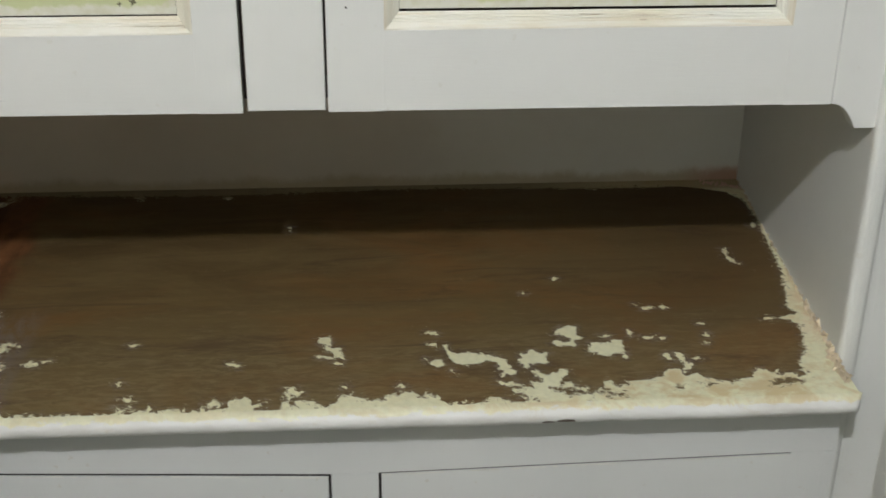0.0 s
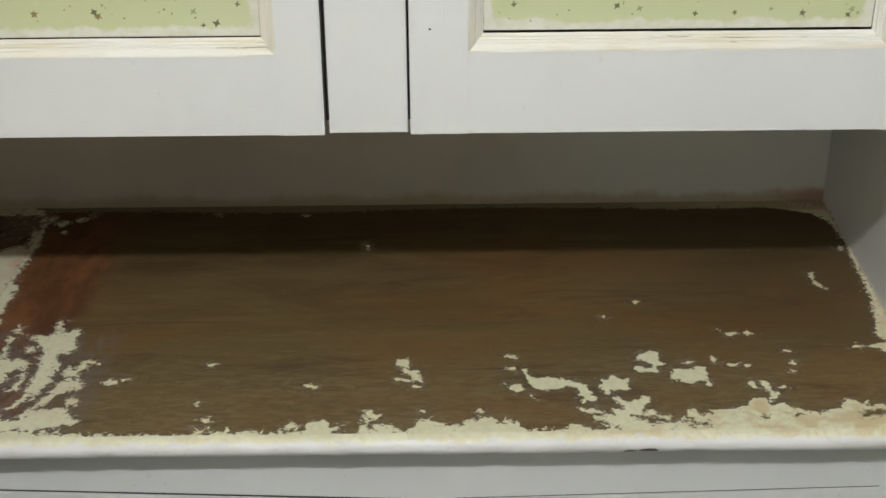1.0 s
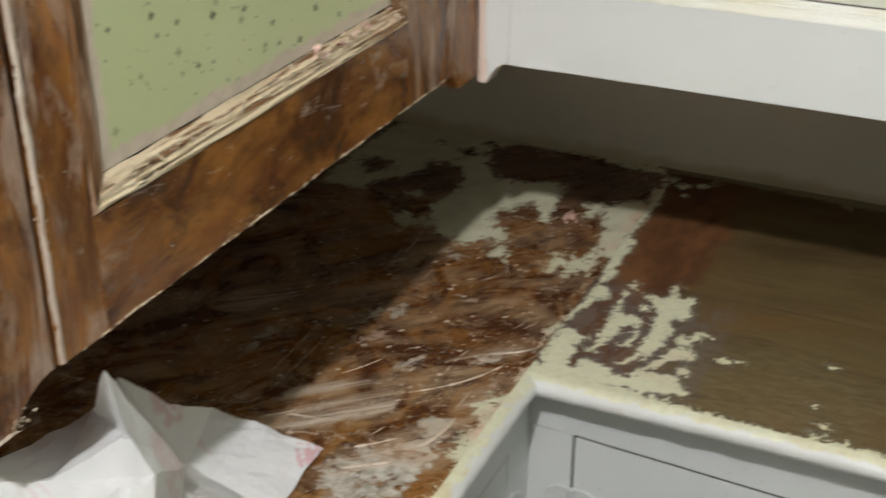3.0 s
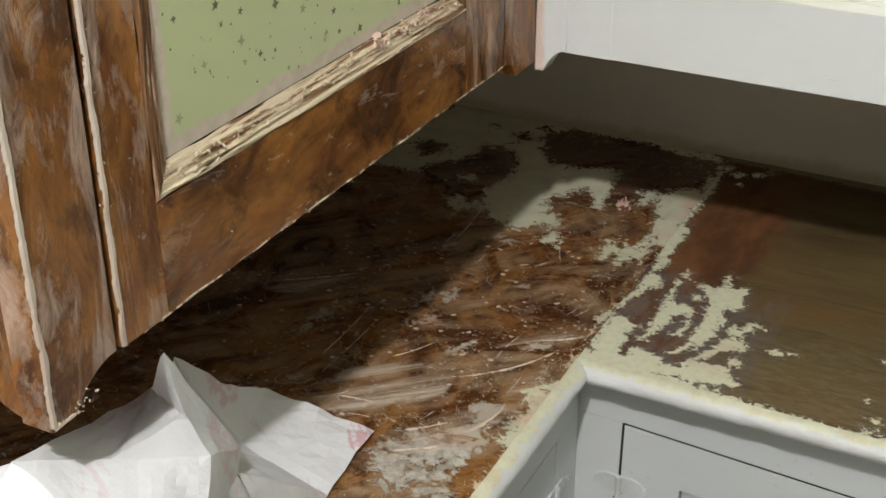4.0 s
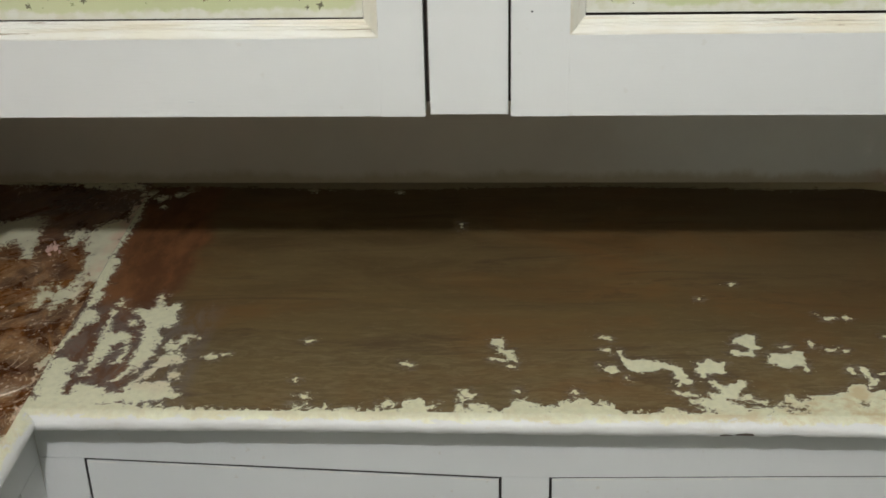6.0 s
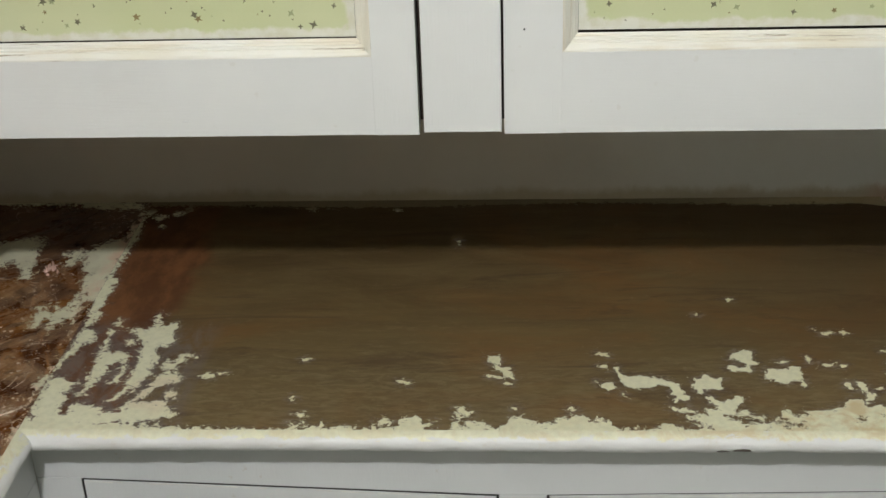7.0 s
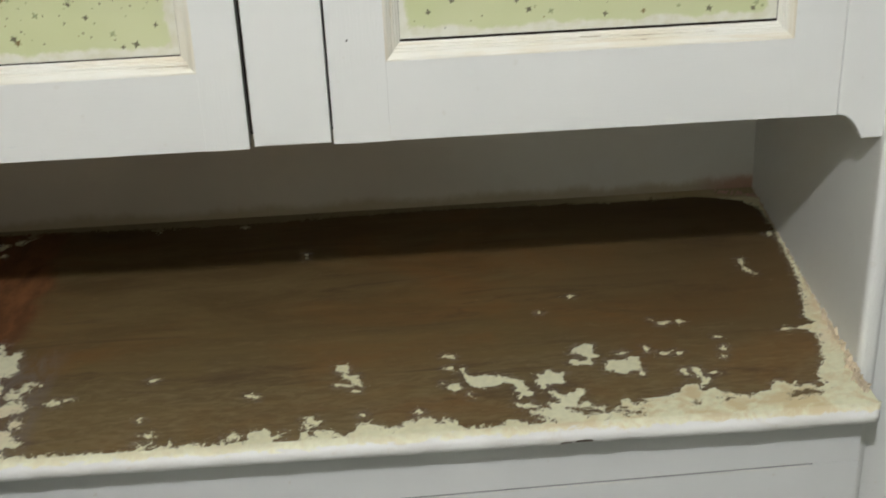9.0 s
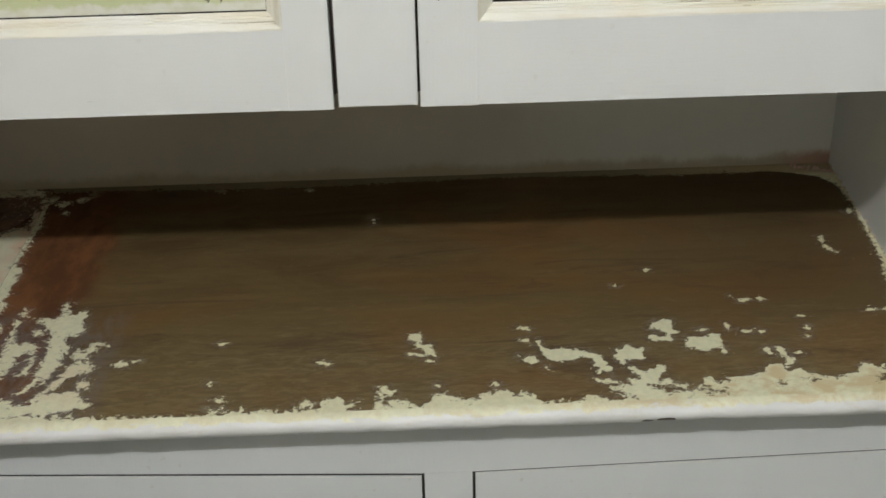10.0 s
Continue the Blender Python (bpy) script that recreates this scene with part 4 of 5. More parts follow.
store(me, "rag", 1.0 + 1.1 * np.clip((-0.25 - X) / 0.02, 0, 1) + 1.6 * np.clip((-0.02 - Y) / 0.02, 0, 1) * np.clip((X + 0.25) / 0.02, 0, 1) + 1.0 * np.clip((X - 0.45) / 0.01, 0, 1) + 1.2 * np.clip((Y - 0.37) / 0.01, 0, 1))
store(me, "edge", np.clip(np.maximum(band, side) / 14 + 0.25, 0, 1) * np.clip((X - 0.10) / 0.2, 0.25, 1))
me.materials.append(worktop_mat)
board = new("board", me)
board.parent = worktop

NOSE = [(-0.0605, 0.0), (-0.0635, -0.0006), (-0.067, -0.0022), (-0.0705, -0.0055), (-0.0725, -0.0100), (-0.0710, -0.0146), (-0.067, -0.0180), (-0.060, -0.0200), (-0.012, -0.0205)]


def nosing_front():
    """Rounded front edge; it meets the side worktop's edge in a mitre."""
    bm = bmesh.new()
    n, rows = 220, []
    for k in range(n + 1):
        a = k / n
        row = []
        for j, (y, dz) in enumerate(NOSE):
            start = -0.387 - (y + 0.0725) * 1.27
            end = 0.5075 - max(0.0, -0.06 - y) * 0.6
            x = start + (end - start) * a
            g = noise.noise(Vector((x * 45, j * 0.8, 2.0))) * 0.0009 + noise.noise(Vector((x * 9, j * 0.3, 5.0))) * 0.0009
            inner = j in (0, len(NOSE) - 1)
            row.append(bm.verts.new((x, y + (0 if inner else g), TOP + dz + (0 if inner else g * 0.6))))
        rows.append(row)
    for r0, r1 in zip(rows, rows[1:]):
        for j in range(len(NOSE) - 1):
            bm.faces.new((r0[j], r1[j], r1[j + 1], r0[j + 1])).smooth = True
    bm.faces.new(rows[-1])
    bmesh.ops.recalc_face_normals(bm, faces=bm.faces[:])
    return bm


part("nosing", nosing_front(), nosing_x, worktop, "rounded worktop edge in old white paint")
part("core", box(JOINT_X + 0.001, -0.058, TOP - 0.020, 0.503, WALL_Y - 0.001, TOP - 0.002), dark_wood, worktop)

side_worktop = thing("side_worktop", "half-stripped dark wooden worktop with smeared and flaking cream paint", "worktop")
me, X, Y = grid_top("board", SIDE_X, JOINT_X - 0.0001, -1.1, WALL_Y, 0.002)
paint = np.minimum(patches(X, Y, SIDE_PLATES_A + SIDE_PLATES_B + SIDE_PLATES_C + SIDE_PLATES_D + JOINT), -patches(X, Y, HOLES))
rim = (X + 0.408 + 0.008 * np.sin(Y * 31) + 0.005 * np.sin(Y * 97 + 1.0)) * 1000
paint = np.maximum(paint, np.clip(np.where(Y < -0.03, rim, -60), -60, 8))
store(me, "paint", paint)
store(me, "smear", np.clip(np.maximum(blobs(X, Y, SMEARS) / 14, patches(X, Y, FILM) / 6), -1.0, 1.2))
store(me, "scrape", np.clip(blobs(X, Y, SCRAPES) / 12, -1.5, 1.2))
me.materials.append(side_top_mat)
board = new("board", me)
board.parent = side_worktop


def nosing_side():
    bm = bmesh.new()
    n, rows = 220, []
    for k in range(n + 1):
        a = k / n
        row = []
        for j, (o, dz) in enumerate(NOSE):
            out = (-0.0725 - o)
            x = -0.387 + out * 1.27
            start = -0.0725 - (-0.0725 - o)
            y = start + (-1.1 - start) * a
            g = noise.noise(Vector((y * 45, j * 0.8, 7.0))) * 0.0010 + noise.noise(Vector((y * 9, j * 0.3, 9.0))) * 0.001
            inner = j in (0, len(NOSE) - 1)
            row.append(bm.verts.new((x + (0 if inner else g), y, TOP + dz + (0 if inner else g * 0.6))))
        rows.append(row)
    for r0, r1 in zip(rows, rows[1:]):
        for j in range(len(NOSE) - 1):
            bm.faces.new((r0[j], r1[j], r1[j + 1], r0[j + 1])).smooth = True
    bmesh.ops.recalc_face_normals(bm, faces=bm.faces[:])
    return bm


part("nosing", nosing_side(), nosing_y, side_worktop, "rounded worktop edge in old white paint")
part("core", box(SIDE_X + 0.001, -1.1, TOP - 0.020, JOINT_X - 0.001, WALL_Y - 0.001, TOP - 0.002), dark_wood, side_worktop)


def stroke(bm, x, y, angle, length, turn, width, seed):
    """A thin, broken, curved ribbon of paint that the scraper left lying on the worktop."""
    steps = max(6, int(length / 0.0012))
    before = None
    for k in range(steps + 1):
        a = k / steps
        h = math.radians(angle + turn * a)
        x, y = x + math.cos(h) * length / steps, y + math.sin(h) * length / steps
        w = width * 0.5 * min(1.0, 6 * a, 6 * (1 - a)) * (0.75 + 1.3 * noise.noise(Vector((x * 130, y * 130, seed))) + 0.7 * noise.noise(Vector((x * 420, y * 420, seed))))
        if w <= width * 0.06:
            before = None
            continue
        up = TOP + 0.0004 + min(0.0012, w * 0.5)
        nx, ny = -math.sin(h) * w, math.cos(h) * w
        row = [bm.verts.new((x - nx, y - ny, TOP + 0.0001)), bm.verts.new((x - nx * 0.3, y - ny * 0.3, up)), bm.verts.new((x + nx, y + ny, TOP + 0.0001))]
        if before:
            for j in range(2):
                bm.faces.new((before[j], row[j], row[j + 1], before[j + 1]))
        before = row


def chip(bm, x, y, r, rng):
    """A small loose flake of paint, tilted a little."""
    k, turn, lean = rng.randint(4, 7), rng.uniform(0, 6.3), rng.uniform(0, 0.5)
    low, top = [], []
    for i in range(k):
        a = turn + 6.283 * i / k
        rr = r * rng.uniform(0.45, 1.25)
        dx, dy = rr * math.cos(a), rr * math.sin(a) * 0.7
        up = TOP + 0.0002 + max(0.0, dx) * lean
        low.append(bm.verts.new((x + dx, y + dy, up)))
        top.append(bm.verts.new((x + dx * 0.9, y + dy * 0.9, up + 0.0005)))
    bm.faces.new(top)
    for i in range(k):
        bm.faces.new((low[i], low[(i + 1) % k], top[(i + 1) % k], top[i]))


chance = random.Random(31)
marks = bmesh.new()
for i, (x, y, angle, length, turn, width) in enumerate(((-0.549, -0.134, 50, 0.046, 18, 1.3), (-0.481, -0.134, 36, 0.106, 36, 2.4), (-0.435, -0.141, 83, 0.032, 10, 1.5), (-0.442, -0.204, 60, 0.055, 34, 4.0),
                                                        (-0.490, -0.225, 36, 0.042, 14, 2.6), (-0.487, -0.253, 30, 0.046, 10, 3.2), (-0.443, -0.050, 30, 0.043, 12, 2.6), (-0.605, -0.164, 88, 0.10, 8, 1.0),
                                                        (-0.712, -0.065, 34, 0.078, 8, 1.6), (-0.597, 0.075, 90, 0.10, 10, 1.2), (-0.590, -0.185, 88, 0.10, 4, 0.8), (-0.465, -0.097, 95, 0.05, -20, 1.4))):
    stroke(marks, x, y, angle, length, turn, width / 1000, i * 1.7)
for i in range(16):
    x = chance.uniform(-0.60, -0.415)
    y = chance.uniform(-0.31, 0.17)
    stroke(marks, x, y, chance.gauss(48, 28), chance.uniform(0.008, 0.035), chance.gauss(0, 25), chance.uniform(0.0005, 0.0014), i * 0.9)
bmesh.ops.recalc_face_normals(marks, faces=marks.faces[:])
tagged(part("scraped_paint", marks, scraped_paint, side_worktop, "pale ribbons of scraped paint"), kind="stuff")
flakes = bmesh.new()
for i in range(300):
    x, y = chance.uniform(-0.74, -0.408), chance.triangular(-0.33, 0.26, -0.08)
    chip(flakes, x, y, 0.0030 * chance.random() ** 2.6 + 0.0005, chance)
bmesh.ops.recalc_face_normals(flakes, faces=flakes.faces[:])
tagged(part("crumbled_paint", flakes, scraped_paint, side_worktop, "loose pinkish and cream crumbs of paint"), kind="stuff")

# ---- white upper cabinet ----
rng = random.Random(5)
upper = thing("upper_cabinet", "white-painted wooden wall cabinet with green star-printed door panels", "cabinet")
white_set = (white_h, white_v, cream_trim, cream_upright, green_white)
panel_door(upper, 0.0344, UP_Z, 0.4612, UP_TOP, 0.0815, 0.4195, 1.2235, UP_TOP - 0.07, facing_front, white_set, rng, label="white door with a green printed panel")
panel_door(upper, -0.4496, UP_Z, -0.0362, UP_TOP, -0.4115, -0.0725, 1.2218, UP_TOP - 0.07, facing_front, white_set, rng, label="white door with a green printed panel", slit=0.0007)
part("center_stile", plate(rect(-0.0322, UP_Z + 0.0015, 0.0322, UP_TOP), 0.02, facing_front, 0.001), white_v, upper)
bracket = ogee(0.462, 0.485, UP_Z, 1.1315)
part("end_stile", plate(bracket + [(0.5035, 1.1315), (0.5035, UP_TOP), (0.462, UP_TOP)], 0.02, facing_front, 0.0008), white_v, upper)
bracket = ogee(-0.4502, -0.470, UP_Z, 1.1345)
part("end_stile", plate(bracket[::-1] + [(-0.4502, UP_TOP), (BROWN_X, UP_TOP), (BROWN_X, 1.1345)], 0.02, facing_front, 0.0008), stile_stain, upper)
part("bottom_board", box(SIDE_X + 0.001, 0.0290, 1.166, 0.503, WALL_Y - 0.004, 1.184), white_h, upper)
part("top_board", box(BROWN_X, 0.0, UP_TOP + 0.001, 0.525, WALL_Y - 0.004, UP_TOP + 0.02, 0.002), white_h, upper)
# added dark sheet: blocks light behind the door gaps and keeps them dark
part("gap_dark_sheet", box(BROWN_X - 0.01, 0.0245, 1.158, 0.5025, 0.028, UP_TOP), dark_wood, upper)
part("back_board", box(BROWN_X, WALL_Y - 0.012, 1.185, 0.503, WALL_Y - 0.003, UP_TOP), dark_wood, upper)


def dent(u, v, wide, tall):
    return plate([(u + wide * math.cos(a * 0.785) * (1.2 if a % 2 else 0.9), v + tall * math.sin(a * 0.785)) for a in range(8)], 0.001, lambda a, b, w: (a, w - 0.0004, b))


part("nail_hole", dent(0.051, 1.243, 0.0009, 0.0009), shade_and_hole_black, upper)
part("nick", dent(-0.231, 1.168, 0.0035, 0.0006), white_base, upper)


def end_panel():
    """Full-height end board, slightly out of square, with a rounded front edge."""
    outline = [(0.503, 0.0), (0.5035, -0.004), (0.506, -0.0065), (0.518, -0.0065), (0.522, -0.003), (0.562, -0.003), (0.564, WALL_Y - 0.001), (0.522, WALL_Y - 0.001)]
    bm = bmesh.new()
    levels = [0.0, TOP - 0.03, TOP - 0.028, TOP, 1.0, 1.13, UP_TOP + 0.02]
    rows = [[bm.verts.new((x, y, z)) for x, y in outline] for z in levels]
    for a, b in zip(rows, rows[1:]):
        for i in range(len(outline)):
            bm.faces.new((a[i], a[(i + 1) % len(outline)], b[(i + 1) % len(outline)], b[i]))
    bm.faces.new(rows[0])
    bm.faces.new(rows[-1])
    bmesh.ops.recalc_face_normals(bm, faces=bm.faces[:])
    return bm


side_panel = thing("cabinet_end_panel", "white-painted wooden end board closing the counter niche", "panel")
part("board", end_panel(), white_v, side_panel)
edging = bmesh.new()
rows = []
for k in range(41):
    z = 0.02 + (UP_TOP - 0.02) * k / 40
    g = noise.noise(Vector((z * 14, 1.0, 0.0))) * 0.0008
    rows.append([edging.verts.new((x, y - g, z)) for x, y in ((0.5028, -0.0066), (0.5040, -0.0092), (0.5075, -0.0105), (0.5155, -0.0105), (0.5190, -0.0090), (0.5205, -0.0066))])
for a, b in zip(rows, rows[1:]):
    for i in range(5):
        edging.faces.new((a[i], a[i + 1], b[i + 1], b[i])).smooth = True
part("front_edging", edging, white_v, side_panel, "rounded white edging strip")


def niche_point(u, v, w):
    """A place along the foot of the end panel: u runs from front to back."""
    return (0.503 + 0.0455 * max(0.0, u) - 0.001, u, v)


tagged(part("paint_residue", crumbs(-0.015, TOP + 0.001, 0.10, TOP + 0.001, 70, niche_point, rng, 0.0034, 0.0026), crusty, side_panel, "crusts of old cream paint at the foot of the board"), kind="stuff")
tagged(part("paint_residue", crumbs(0.05, TOP + 0.001, 0.41, TOP + 0.001, 120, niche_point, rng, 0.0015, 0.0012), crusty, side_panel, "crusts of old cream paint at the foot of the board"), kind="stuff")

tagged(part("paint_residue", crumbs(0.4985, -0.040, 0.5010, 0.012, 90, lambda u, v, w: (u, v, TOP + 0.0012 - w), rng, 0.0026, 0.0022), crusty, side_panel, "lumps of old cream paint in the front corner"), kind="stuff")

tagged(part("paint_residue", crumbs(0.475, 0.412, 0.521, 0.392, 60, lambda u, v, w: (u, v, TOP + 0.0008 - w), rng, 0.0015, 0.0028), pink_crust, side_panel, "pinkish crumbs of paint in the back corner"), kind="stuff")

# ---- stripped upper cabinet ----
brown = thing("stripped_cabinet", "brown wooden wall cabinet with its paint half stripped", "cabinet")
wood_set = (wood_h, wood_v, trim_h, trim_v, green_brown)
panel_door(brown, -0.532, 1.157, -0.064, UP_TOP, -0.494, -0.132, 1.2240, UP_TOP - 0.07, facing_side, wood_set, rng, 0.02, 0.0007, "stripped brown door with a green printed panel", 0.0003, 1.35, 0.42)
curve = ogee(-0.060, -0.038, 1.157, 1.141)
part("end_stile", plate(curve + [(-0.0008, 1.141), (-0.0008, UP_TOP), (-0.060, UP_TOP)], 0.02, facing_side, 0.001), wood_pale, brown)
curve = ogee(-0.5365, -0.571, 1.158, 1.139)
part("end_stile", plate(curve[::-1] + [(-0.5365, UP_TOP), (-0.588, UP_TOP), (-0.588, 1.139)], 0.02, facing_side, 0.0015), wood_pale, brown)


def ragged(u0, v0, u1, v1, width, depth, place, seed, cuts=160, broken=0.0):
    """A ragged ridge of leftover paint along a line."""
    bm, rows = bmesh.new(), []
    du, dv = u1 - u0, v1 - v0
    size = math.hypot(du, dv)
    nu, nv = -dv / size, du / size
    for k in range(cuts + 1):
        a = k / cuts
        w = width * (0.95 + 0.45 * noise.noise(Vector((a * size * 70, seed, 0))) + 0.3 * noise.noise(Vector((a * size * 300, seed, 3)))) * 0.5
        c = width * 0.35 * noise.noise(Vector((a * size * 40, seed, 5)))
        h = depth * (0.75 + 0.4 * noise.noise(Vector((a * size * 60, seed, 9))))
        u, v = u0 + du * a + nu * c, v0 + dv * a + nv * c
        w = max(w, width * 0.08)
        if broken and noise.noise(Vector((a * size * 34, seed, 14.0))) + 0.5 * noise.noise(Vector((a * size * 130, seed, 17.0))) < broken - 0.5:
            w, h = width * 0.02, 0.0
        rows.append([bm.verts.new(place(u - nu * w, v - nv * w, 0.0006)), bm.verts.new(place(u - nu * w * 0.4, v - nv * w * 0.4, -h)),
                     bm.verts.new(place(u + nu * w * 0.5, v + nv * w * 0.5, -h * 0.8)), bm.verts.new(place(u + nu * w, v + nv * w, 0.0006))])
    for r0, r1 in zip(rows, rows[1:]):
        for j in range(3):
            bm.faces.new((r0[j], r1[j], r1[j + 1], r0[j + 1]))
    bmesh.ops.recalc_face_normals(bm, faces=bm.faces[:])
    return bm


part("paint_ridge", ragged(-0.5305, 1.158, -0.5305, UP_TOP, 0.0042, 0.0014, facing_side, 1.0, 700), leftover, brown, "ridge of cream paint left along the door gap")
part("paint_ridge", ragged(-0.531, 1.1580, -0.066, 1.1580, 0.0017, 0.0007, facing_side, 3.0, 700, 0.45), trim_pale, brown, "thin line of cream paint left on the lower edge")
part("paint_ridge", ragged(-0.5862, 1.142, -0.5862, UP_TOP, 0.0050, 0.0010, facing_side, 6.0, 700), leftover, brown, "ridge of cream paint left on the corner")
part("paint_ridge", ragged(-0.5875, 1.1405, -0.572, 1.1405, 0.0030, 0.0010, facing_side, 8.0, 90), leftover, brown, "pinkish paint left on the foot of the stile")
end_curve = [(-0.4985 - 0.03 * i / 10, 1.140 + 0.016 * (i / 10) ** 1.6) for i in range(11)]
part("end_board", plate([(-0.4985, UP_TOP)] + end_curve + [(-0.89, 1.156), (-0.89, UP_TOP)], 0.018, lambda u, v, w: (u, -0.5862 + w, v), 0.001), wood_v, brown)
part("bottom_board", box(SIDE_X + 0.001, -0.568, 1.168, BROWN_X - 0.0290, 0.0200, 1.184), wood_h, brown)
# unseen dark sheet added here too, against light through the gaps
part("gap_dark_sheet", box(BROWN_X - 0.028, -0.567, 1.160, BROWN_X - 0.0245, -0.002, UP_TOP), dark_wood, brown)
part("top_board", box(SIDE_X + 0.01, -0.588, UP_TOP + 0.001, BROWN_X + 0.002, -0.001, UP_TOP + 0.02), wood_h, brown)


tagged(part("paint_residue", crumbs(-0.485, 1.236, -0.14, 1.236, 120, facing_side, rng, 0.0012, 0.0035), crusty, brown), kind="stuff")
tagged(part("paint_residue", crumbs(-0.30, 1.240, -0.16, 1.240, 34, facing_side, rng, 0.0019, 0.003), pink_crust, brown, "pinkish loosened paint on the moulding"), kind="stuff")


tagged(part("paint_residue", crumbs(-0.531, 1.1582, -0.066, 1.1582, 70, facing_side, rng, 0.0006, 0.0009), crusty, brown, "crumbs of cream paint clinging to the lower edge"), kind="stuff")
tagged(part("paint_residue", crumbs(-0.531, 1.162, -0.531, 1.42, 90, facing_side, rng, 0.0007, 0.0014), leftover, brown, "crumbs of cream paint along the door gap"), kind="stuff")
tagged(part("paint_residue", crumbs(-0.584, 1.1425, -0.558, 1.1445, 26, facing_side, rng, 0.0009, 0.0022), crusty, brown, "crumbs of paint on the curved foot"), kind="stuff")
tagged(part("paint_residue", crumbs(-0.475, 0.234, -0.469, 0.252, 34, lambda u, v, w: (u, v, TOP + 0.0010 - w), rng, 0.0022, 0.0036), pink_crust, side_worktop, "small heap of pink paint crumbs"), kind="stuff")


# ---- base cabinets ----


def base_door(parent, u0, u1, top0, top1, place):
    """Flat inset door with a sunken field; edges show as thin dark gaps."""
    door = new("door")
    door.parent = parent
    low = 0.12
    w = 0.056
    ta, tb = top0 + (top1 - top0) * w / (u1 - u0), top1 - (top1 - top0) * w / (u1 - u0)
    top = min(top0, top1)
    for name, r in (("stile", [(u0, low), (u0 + w, low), (u0 + w, ta), (u0, top0)]), ("stile", [(u1 - w, low), (u1, low), (u1, top1), (u1 - w, tb)]),
                    ("rail", [(u0 + w, ta - w * 0.92), (u1 - w, tb - w * 0.92), (u1 - w, tb), (u0 + w, ta)]), ("rail", rect(u0 + w, low, u1 - w, low + w))):
        part(name, plate(r, 0.02, place), white_base, door)
    part("field", plate([(u0 + w + 0.001, low + w + 0.001), (u1 - w - 0.001, low + w + 0.001), (u1 - w - 0.001, tb - w * 0.92 - 0.0012), (u0 + w + 0.001, ta - w * 0.92 - 0.0012)], 0.008, lambda u, v, d: place(u, v, d + 0.006)), white_base, door)
    return door


def gap_shade(parent, u0, u1, top0, top1, gap, place, sealed=False):
    """Dark strips set into the gaps round a base door to paint their shade."""
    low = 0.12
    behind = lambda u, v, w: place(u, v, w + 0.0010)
    part("gap_shade", plate([(u0, top0 + 0.0002), (u1, top1 + 0.0002), (u1, top1 + gap), (u0, top0 + gap)], 0.012, behind), shade_and_hole_black, parent)
    part("gap_shade", plate(rect(u0 - gap, low, u0 - 0.0002, top0), 0.012, behind), shade_and_hole_black, parent)
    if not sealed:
        part("gap_shade", plate(rect(u1 + 0.0002, low, u1 + gap, top1), 0.012, behind), shade_and_hole_black, parent)


def hinge(parent, u, v, place):
    """Small butterfly hinge, clogged with paint."""
    h = new("hinge")
    h.parent = parent
    pts = []
    for i in range(24):
        a = 2 * math.pi * i / 24
        pts.append((u + 0.026 * math.cos(a) * (0.62 + 0.38 * abs(math.cos(a))), v + 0.019 * math.sin(a) * (0.55 + 0.45 * abs(math.cos(a)))))
    bm = plate(pts, 0.002, lambda a, b, d: place(a, b, d - 0.0021), 0.0006)
    part("leaf", bm, hinge_mat, h)
    bm = bmesh.new()
    base = Vector(place(u, v, -0.003))
    bmesh.ops.create_cone(bm, cap_ends=True, segments=14, radius1=0.0028, radius2=0.0028, depth=0.026, matrix=Matrix.Translation(base))
    roughen(bm, 0.0006, 300)
    part("pin", bm, hinge_mat, h)
    part("paint_tear", crumbs(u - 0.004, v - 0.014, u + 0.003, v + 0.004, 18, place, rng, 0.0022, 0.0022), shade_and_hole_black, h)
    part("paint_ridge", crumbs(u - 0.022, v + 0.012, u + 0.034, v + 0.001, 40, place, rng, 0.0016, 0.0022), hinge_mat, h)
    return h


base = thing("base_cabinet", "white-painted wooden base cabinet under the sanded worktop", "cabinet")
part("top_rail", plate([(BASE_X, 0.8275), (-0.3632, 0.8270), (0.0255, 0.8104), (0.0715, 0.8104), (0.4602, 0.8184), (0.503, 0.8184), (0.503, TOP - 0.0205), (BASE_X, TOP - 0.0205)], 0.02, base_front), white_base, base)
part("corner_stile", plate(rect(BASE_X, 0.1, -0.3646, 0.8268), 0.02, base_front), white_base, base)
part("center_stile", plate(rect(0.0263, 0.1, 0.0702, 0.8102), 0.02, base_front), white_base, base)
part("end_stile", plate(rect(0.4598, 0.1, 0.503, 0.8182), 0.02, base_front), white_base, base)
base_door(base, -0.3620, 0.0235, 0.8243, 0.8075, base_front)
base_door(base, 0.0730, 0.4598, 0.8086, 0.8166, base_front)
# pale broken strips paint a highlight on the doors' upper edges
for u0, u1, top0, top1 in ((-0.3610, 0.0225, 0.8232, 0.8064), (0.0740, 0.4590, 0.8075, 0.8155)):
    part("highlight_strip", ragged(u0, top0, u1, top1, 0.0016, 0.0005, base_front, u0 * 9, 420, 0.38), edge_highlight, base, "pale broken strip painting the highlight on the door's upper edge")
gap_shade(base, -0.3620, 0.0235, 0.8243, 0.8075, 0.0025, base_front)
gap_shade(base, 0.0730, 0.4598, 0.8086, 0.8166, 0.0016, base_front, True)
part("toe_board", box(BASE_X, 0.04, 0.0, 0.503, 0.06, 0.10), dark_wood, base)
part("inside", box(BASE_X, -0.012, 0.1, 0.503, WALL_Y - 0.004, TOP - 0.03), dark_wood, base)
hinge(base, -0.3630, 0.755, base_front)

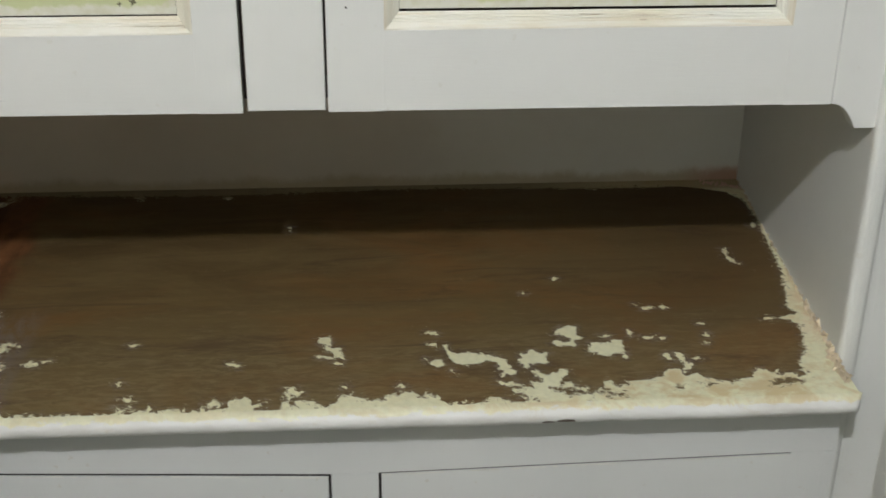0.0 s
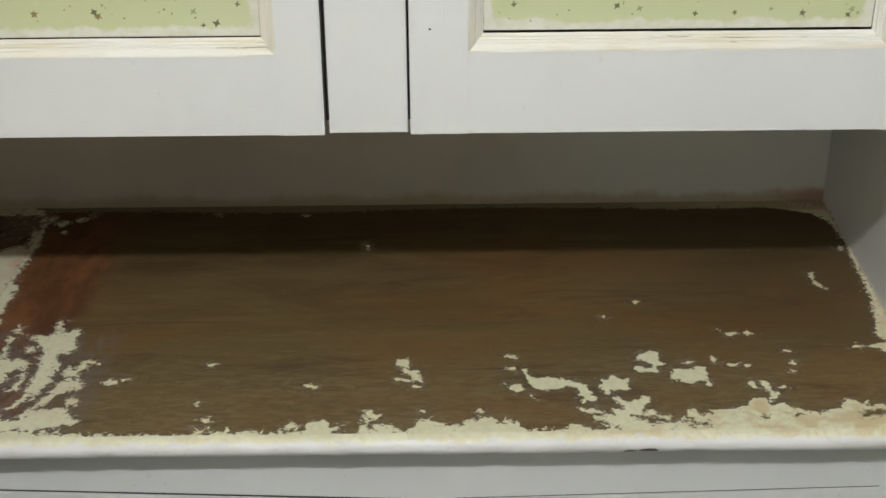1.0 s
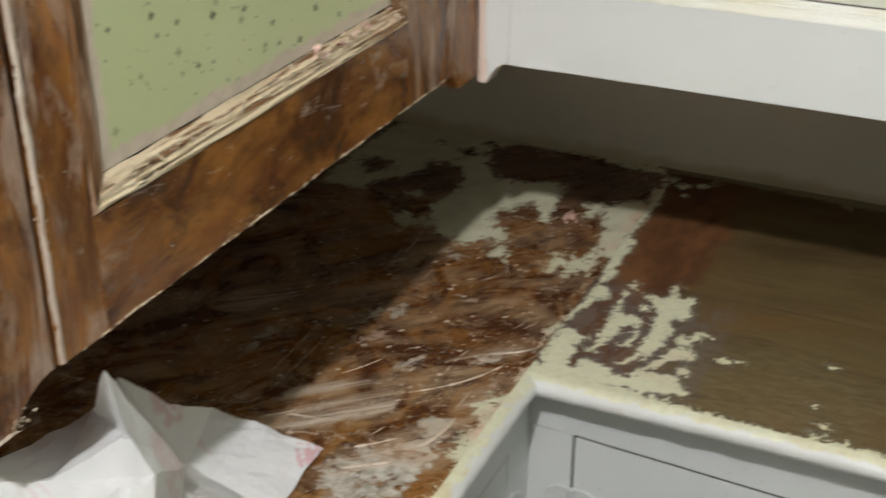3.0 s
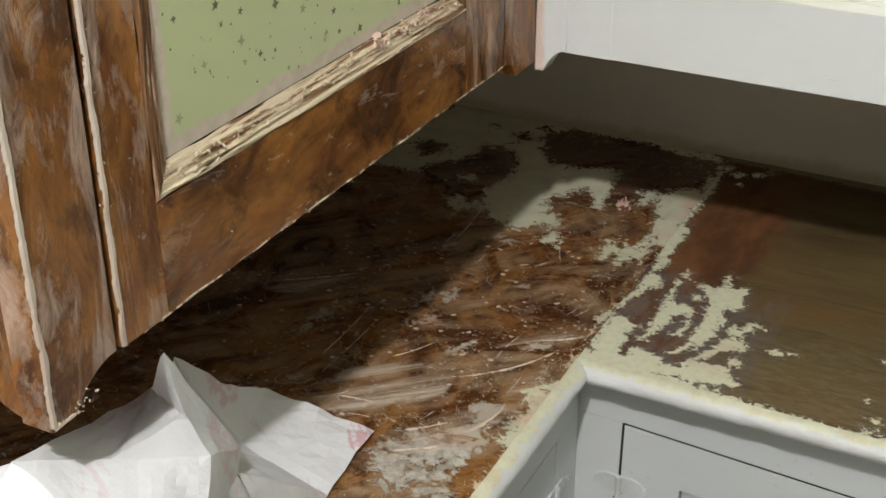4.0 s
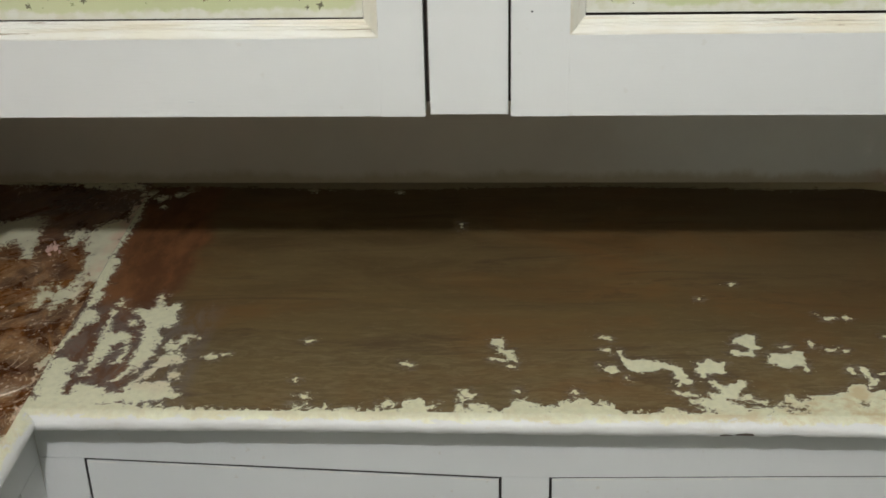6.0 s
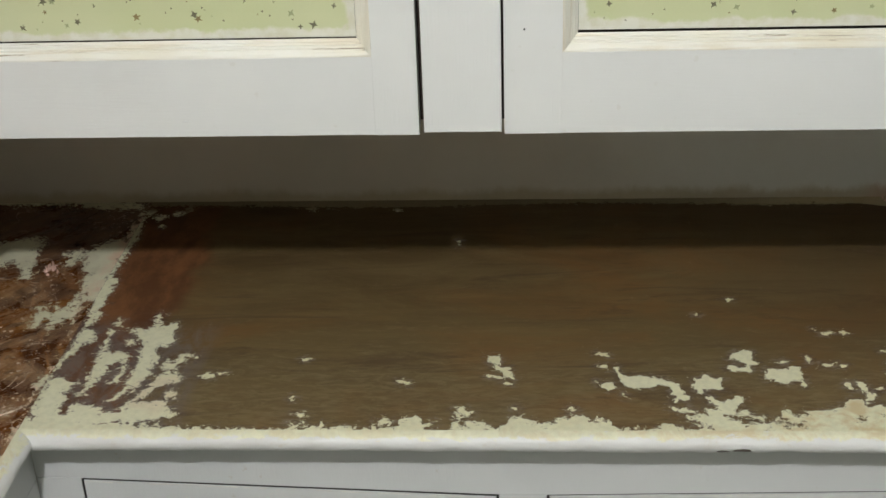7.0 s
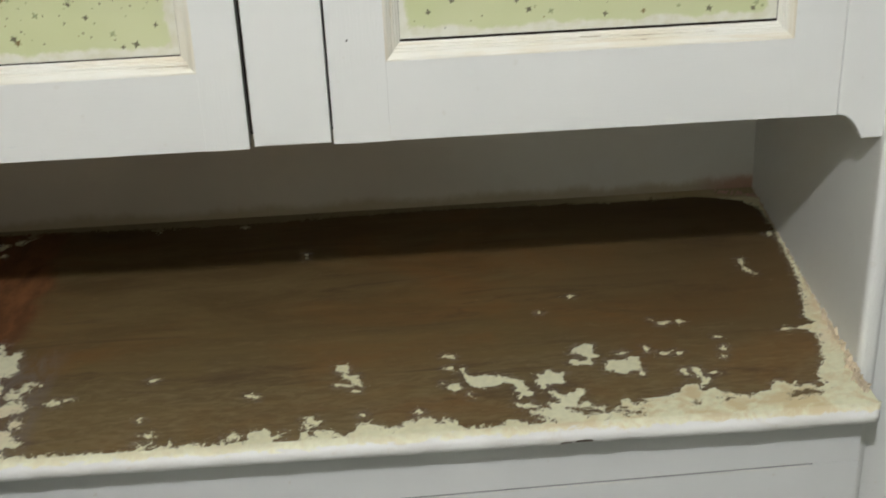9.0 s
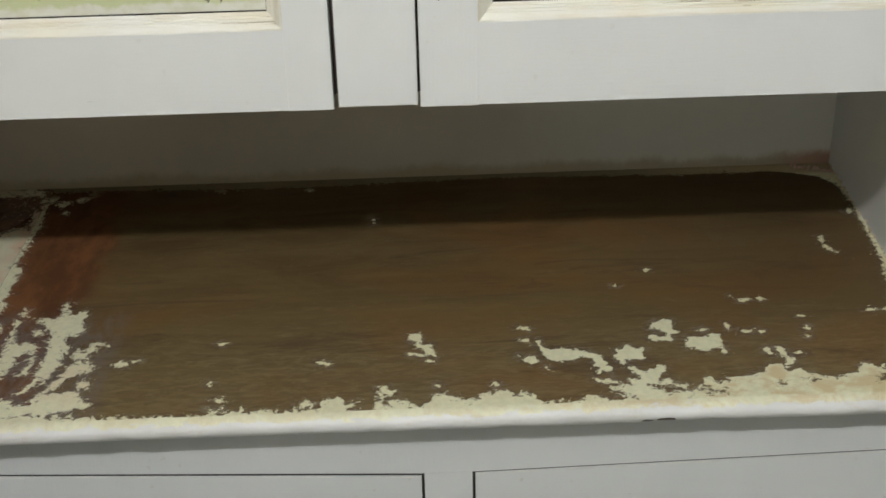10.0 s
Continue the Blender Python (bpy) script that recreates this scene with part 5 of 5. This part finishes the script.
side_base = thing("side_base_cabinet", "white-painted wooden base cabinet under the stripped worktop", "cabinet")
part("top_rail", plate(rect(-1.1, 0.8257, BASE_Y - 0.0005, TOP - 0.0205), 0.02, base_side), white_base, side_base)
part("corner_stile", plate(rect(-0.087, 0.1, BASE_Y - 0.0005, 0.8253), 0.02, base_side), white_base, side_base)
part("end_stile", plate(rect(-1.1, 0.1, -0.56, 0.8253), 0.02, base_side), white_base, side_base)
base_door(side_base, -0.5585, -0.0885, 0.8243, 0.8243, base_side)
part("toe_board", box(-0.50, -1.1, 0.0, -0.48, 0.06, 0.10), dark_wood, side_base)
part("inside", box(SIDE_X + 0.01, -1.08, 0.1, BASE_X - 0.021, BASE_Y, TOP - 0.03), dark_wood, side_base)
hinge(side_base, -0.0875, 0.762, base_side)


# ---- crumpled paper on the side worktop ----
def folded_sheet(corners, faces, seed, crumple=0.0035):
    bm = bmesh.new()
    vs = [bm.verts.new(c) for c in corners]
    for f in faces:
        bm.faces.new([vs[i] for i in f])
    bmesh.ops.triangulate(bm, faces=bm.faces[:])
    bmesh.ops.subdivide_edges(bm, edges=bm.edges[:], cuts=7, use_grid_fill=True)
    for v in bm.verts:
        p = v.co * 24 + Vector((seed, 0, 0))
        crease = abs(noise.noise(p)) * crumple * 1.6 + noise.noise(p * 2.7) * crumple * 0.5
        v.co.z = max(TOP + 0.0022, v.co.z + crease)
        v.co.x += noise.noise(p * 1.3 + Vector((9, 0, 0))) * crumple * 0.6
    bmesh.ops.solidify(bm, geom=bm.faces[:], thickness=0.0006)
    return bm


paper = thing("crumpled_paper", "crumpled white paper wrapper with faint pink printing on the worktop", "paper")
peak, shoulder, crease = (-0.484, -0.496, 1.130), (-0.573, -0.411, 1.026), (-0.484, -0.484, 1.080)
ridge_a, ridge_b, ridge_c = (-0.505, -0.594, 1.115), (-0.491, -0.541, 1.085), (-0.472, -0.480, 1.053)
hip, knee = (-0.500, -0.416, 1.007), (-0.490, -0.436, 1.002)
tent = [peak, shoulder, crease, ridge_a, ridge_b, ridge_c, hip, knee, (-0.66, -0.50, 0.93)]
part("front_fold", folded_sheet(tent, [(0, 2, 1), (1, 2, 4), (2, 5, 4), (1, 4, 3), (0, 6, 2), (2, 6, 5), (6, 7, 5), (1, 3, 8)], 1.0, 0.0032), paper_mat, paper)
seat = (-0.549, -0.354, 0.950)
flap = [(-0.580, -0.379, 1.030), (-0.571, -0.336, 0.985), (-0.571, -0.287, 0.950), seat, (-0.505, -0.239, 0.903), (-0.496, -0.325, 0.903), (-0.474, -0.408, 0.904), (-0.494, -0.430, 0.998), (-0.64, -0.33, 0.905)]
part("rear_flap", folded_sheet(flap, [(0, 1, 3), (1, 2, 3), (3, 2, 4), (3, 4, 5), (3, 5, 7), (7, 5, 6), (0, 3, 7), (0, 8, 1), (1, 8, 2)], 1.0, 0.0032), paper_mat, paper)
lower = [ridge_a, ridge_b, ridge_c, knee, (-0.487, -0.398, 0.906), (-0.452, -0.440, 0.904), (-0.425, -0.560, 0.904), (-0.440, -0.690, 0.904), (-0.60, -0.72, 0.904), (-0.60, -0.68, 1.10), (-0.443, -0.526, 1.040), (-0.459, -0.583, 1.075)]
part("lower_fold", folded_sheet(lower, [(0, 1, 11), (1, 2, 11), (2, 10, 11), (2, 3, 10), (3, 4, 5), (3, 5, 10), (10, 5, 6), (10, 6, 11), (11, 6, 7), (0, 11, 7), (0, 7, 8), (0, 8, 9)], 1.0, 0.0032), paper_mat, paper)
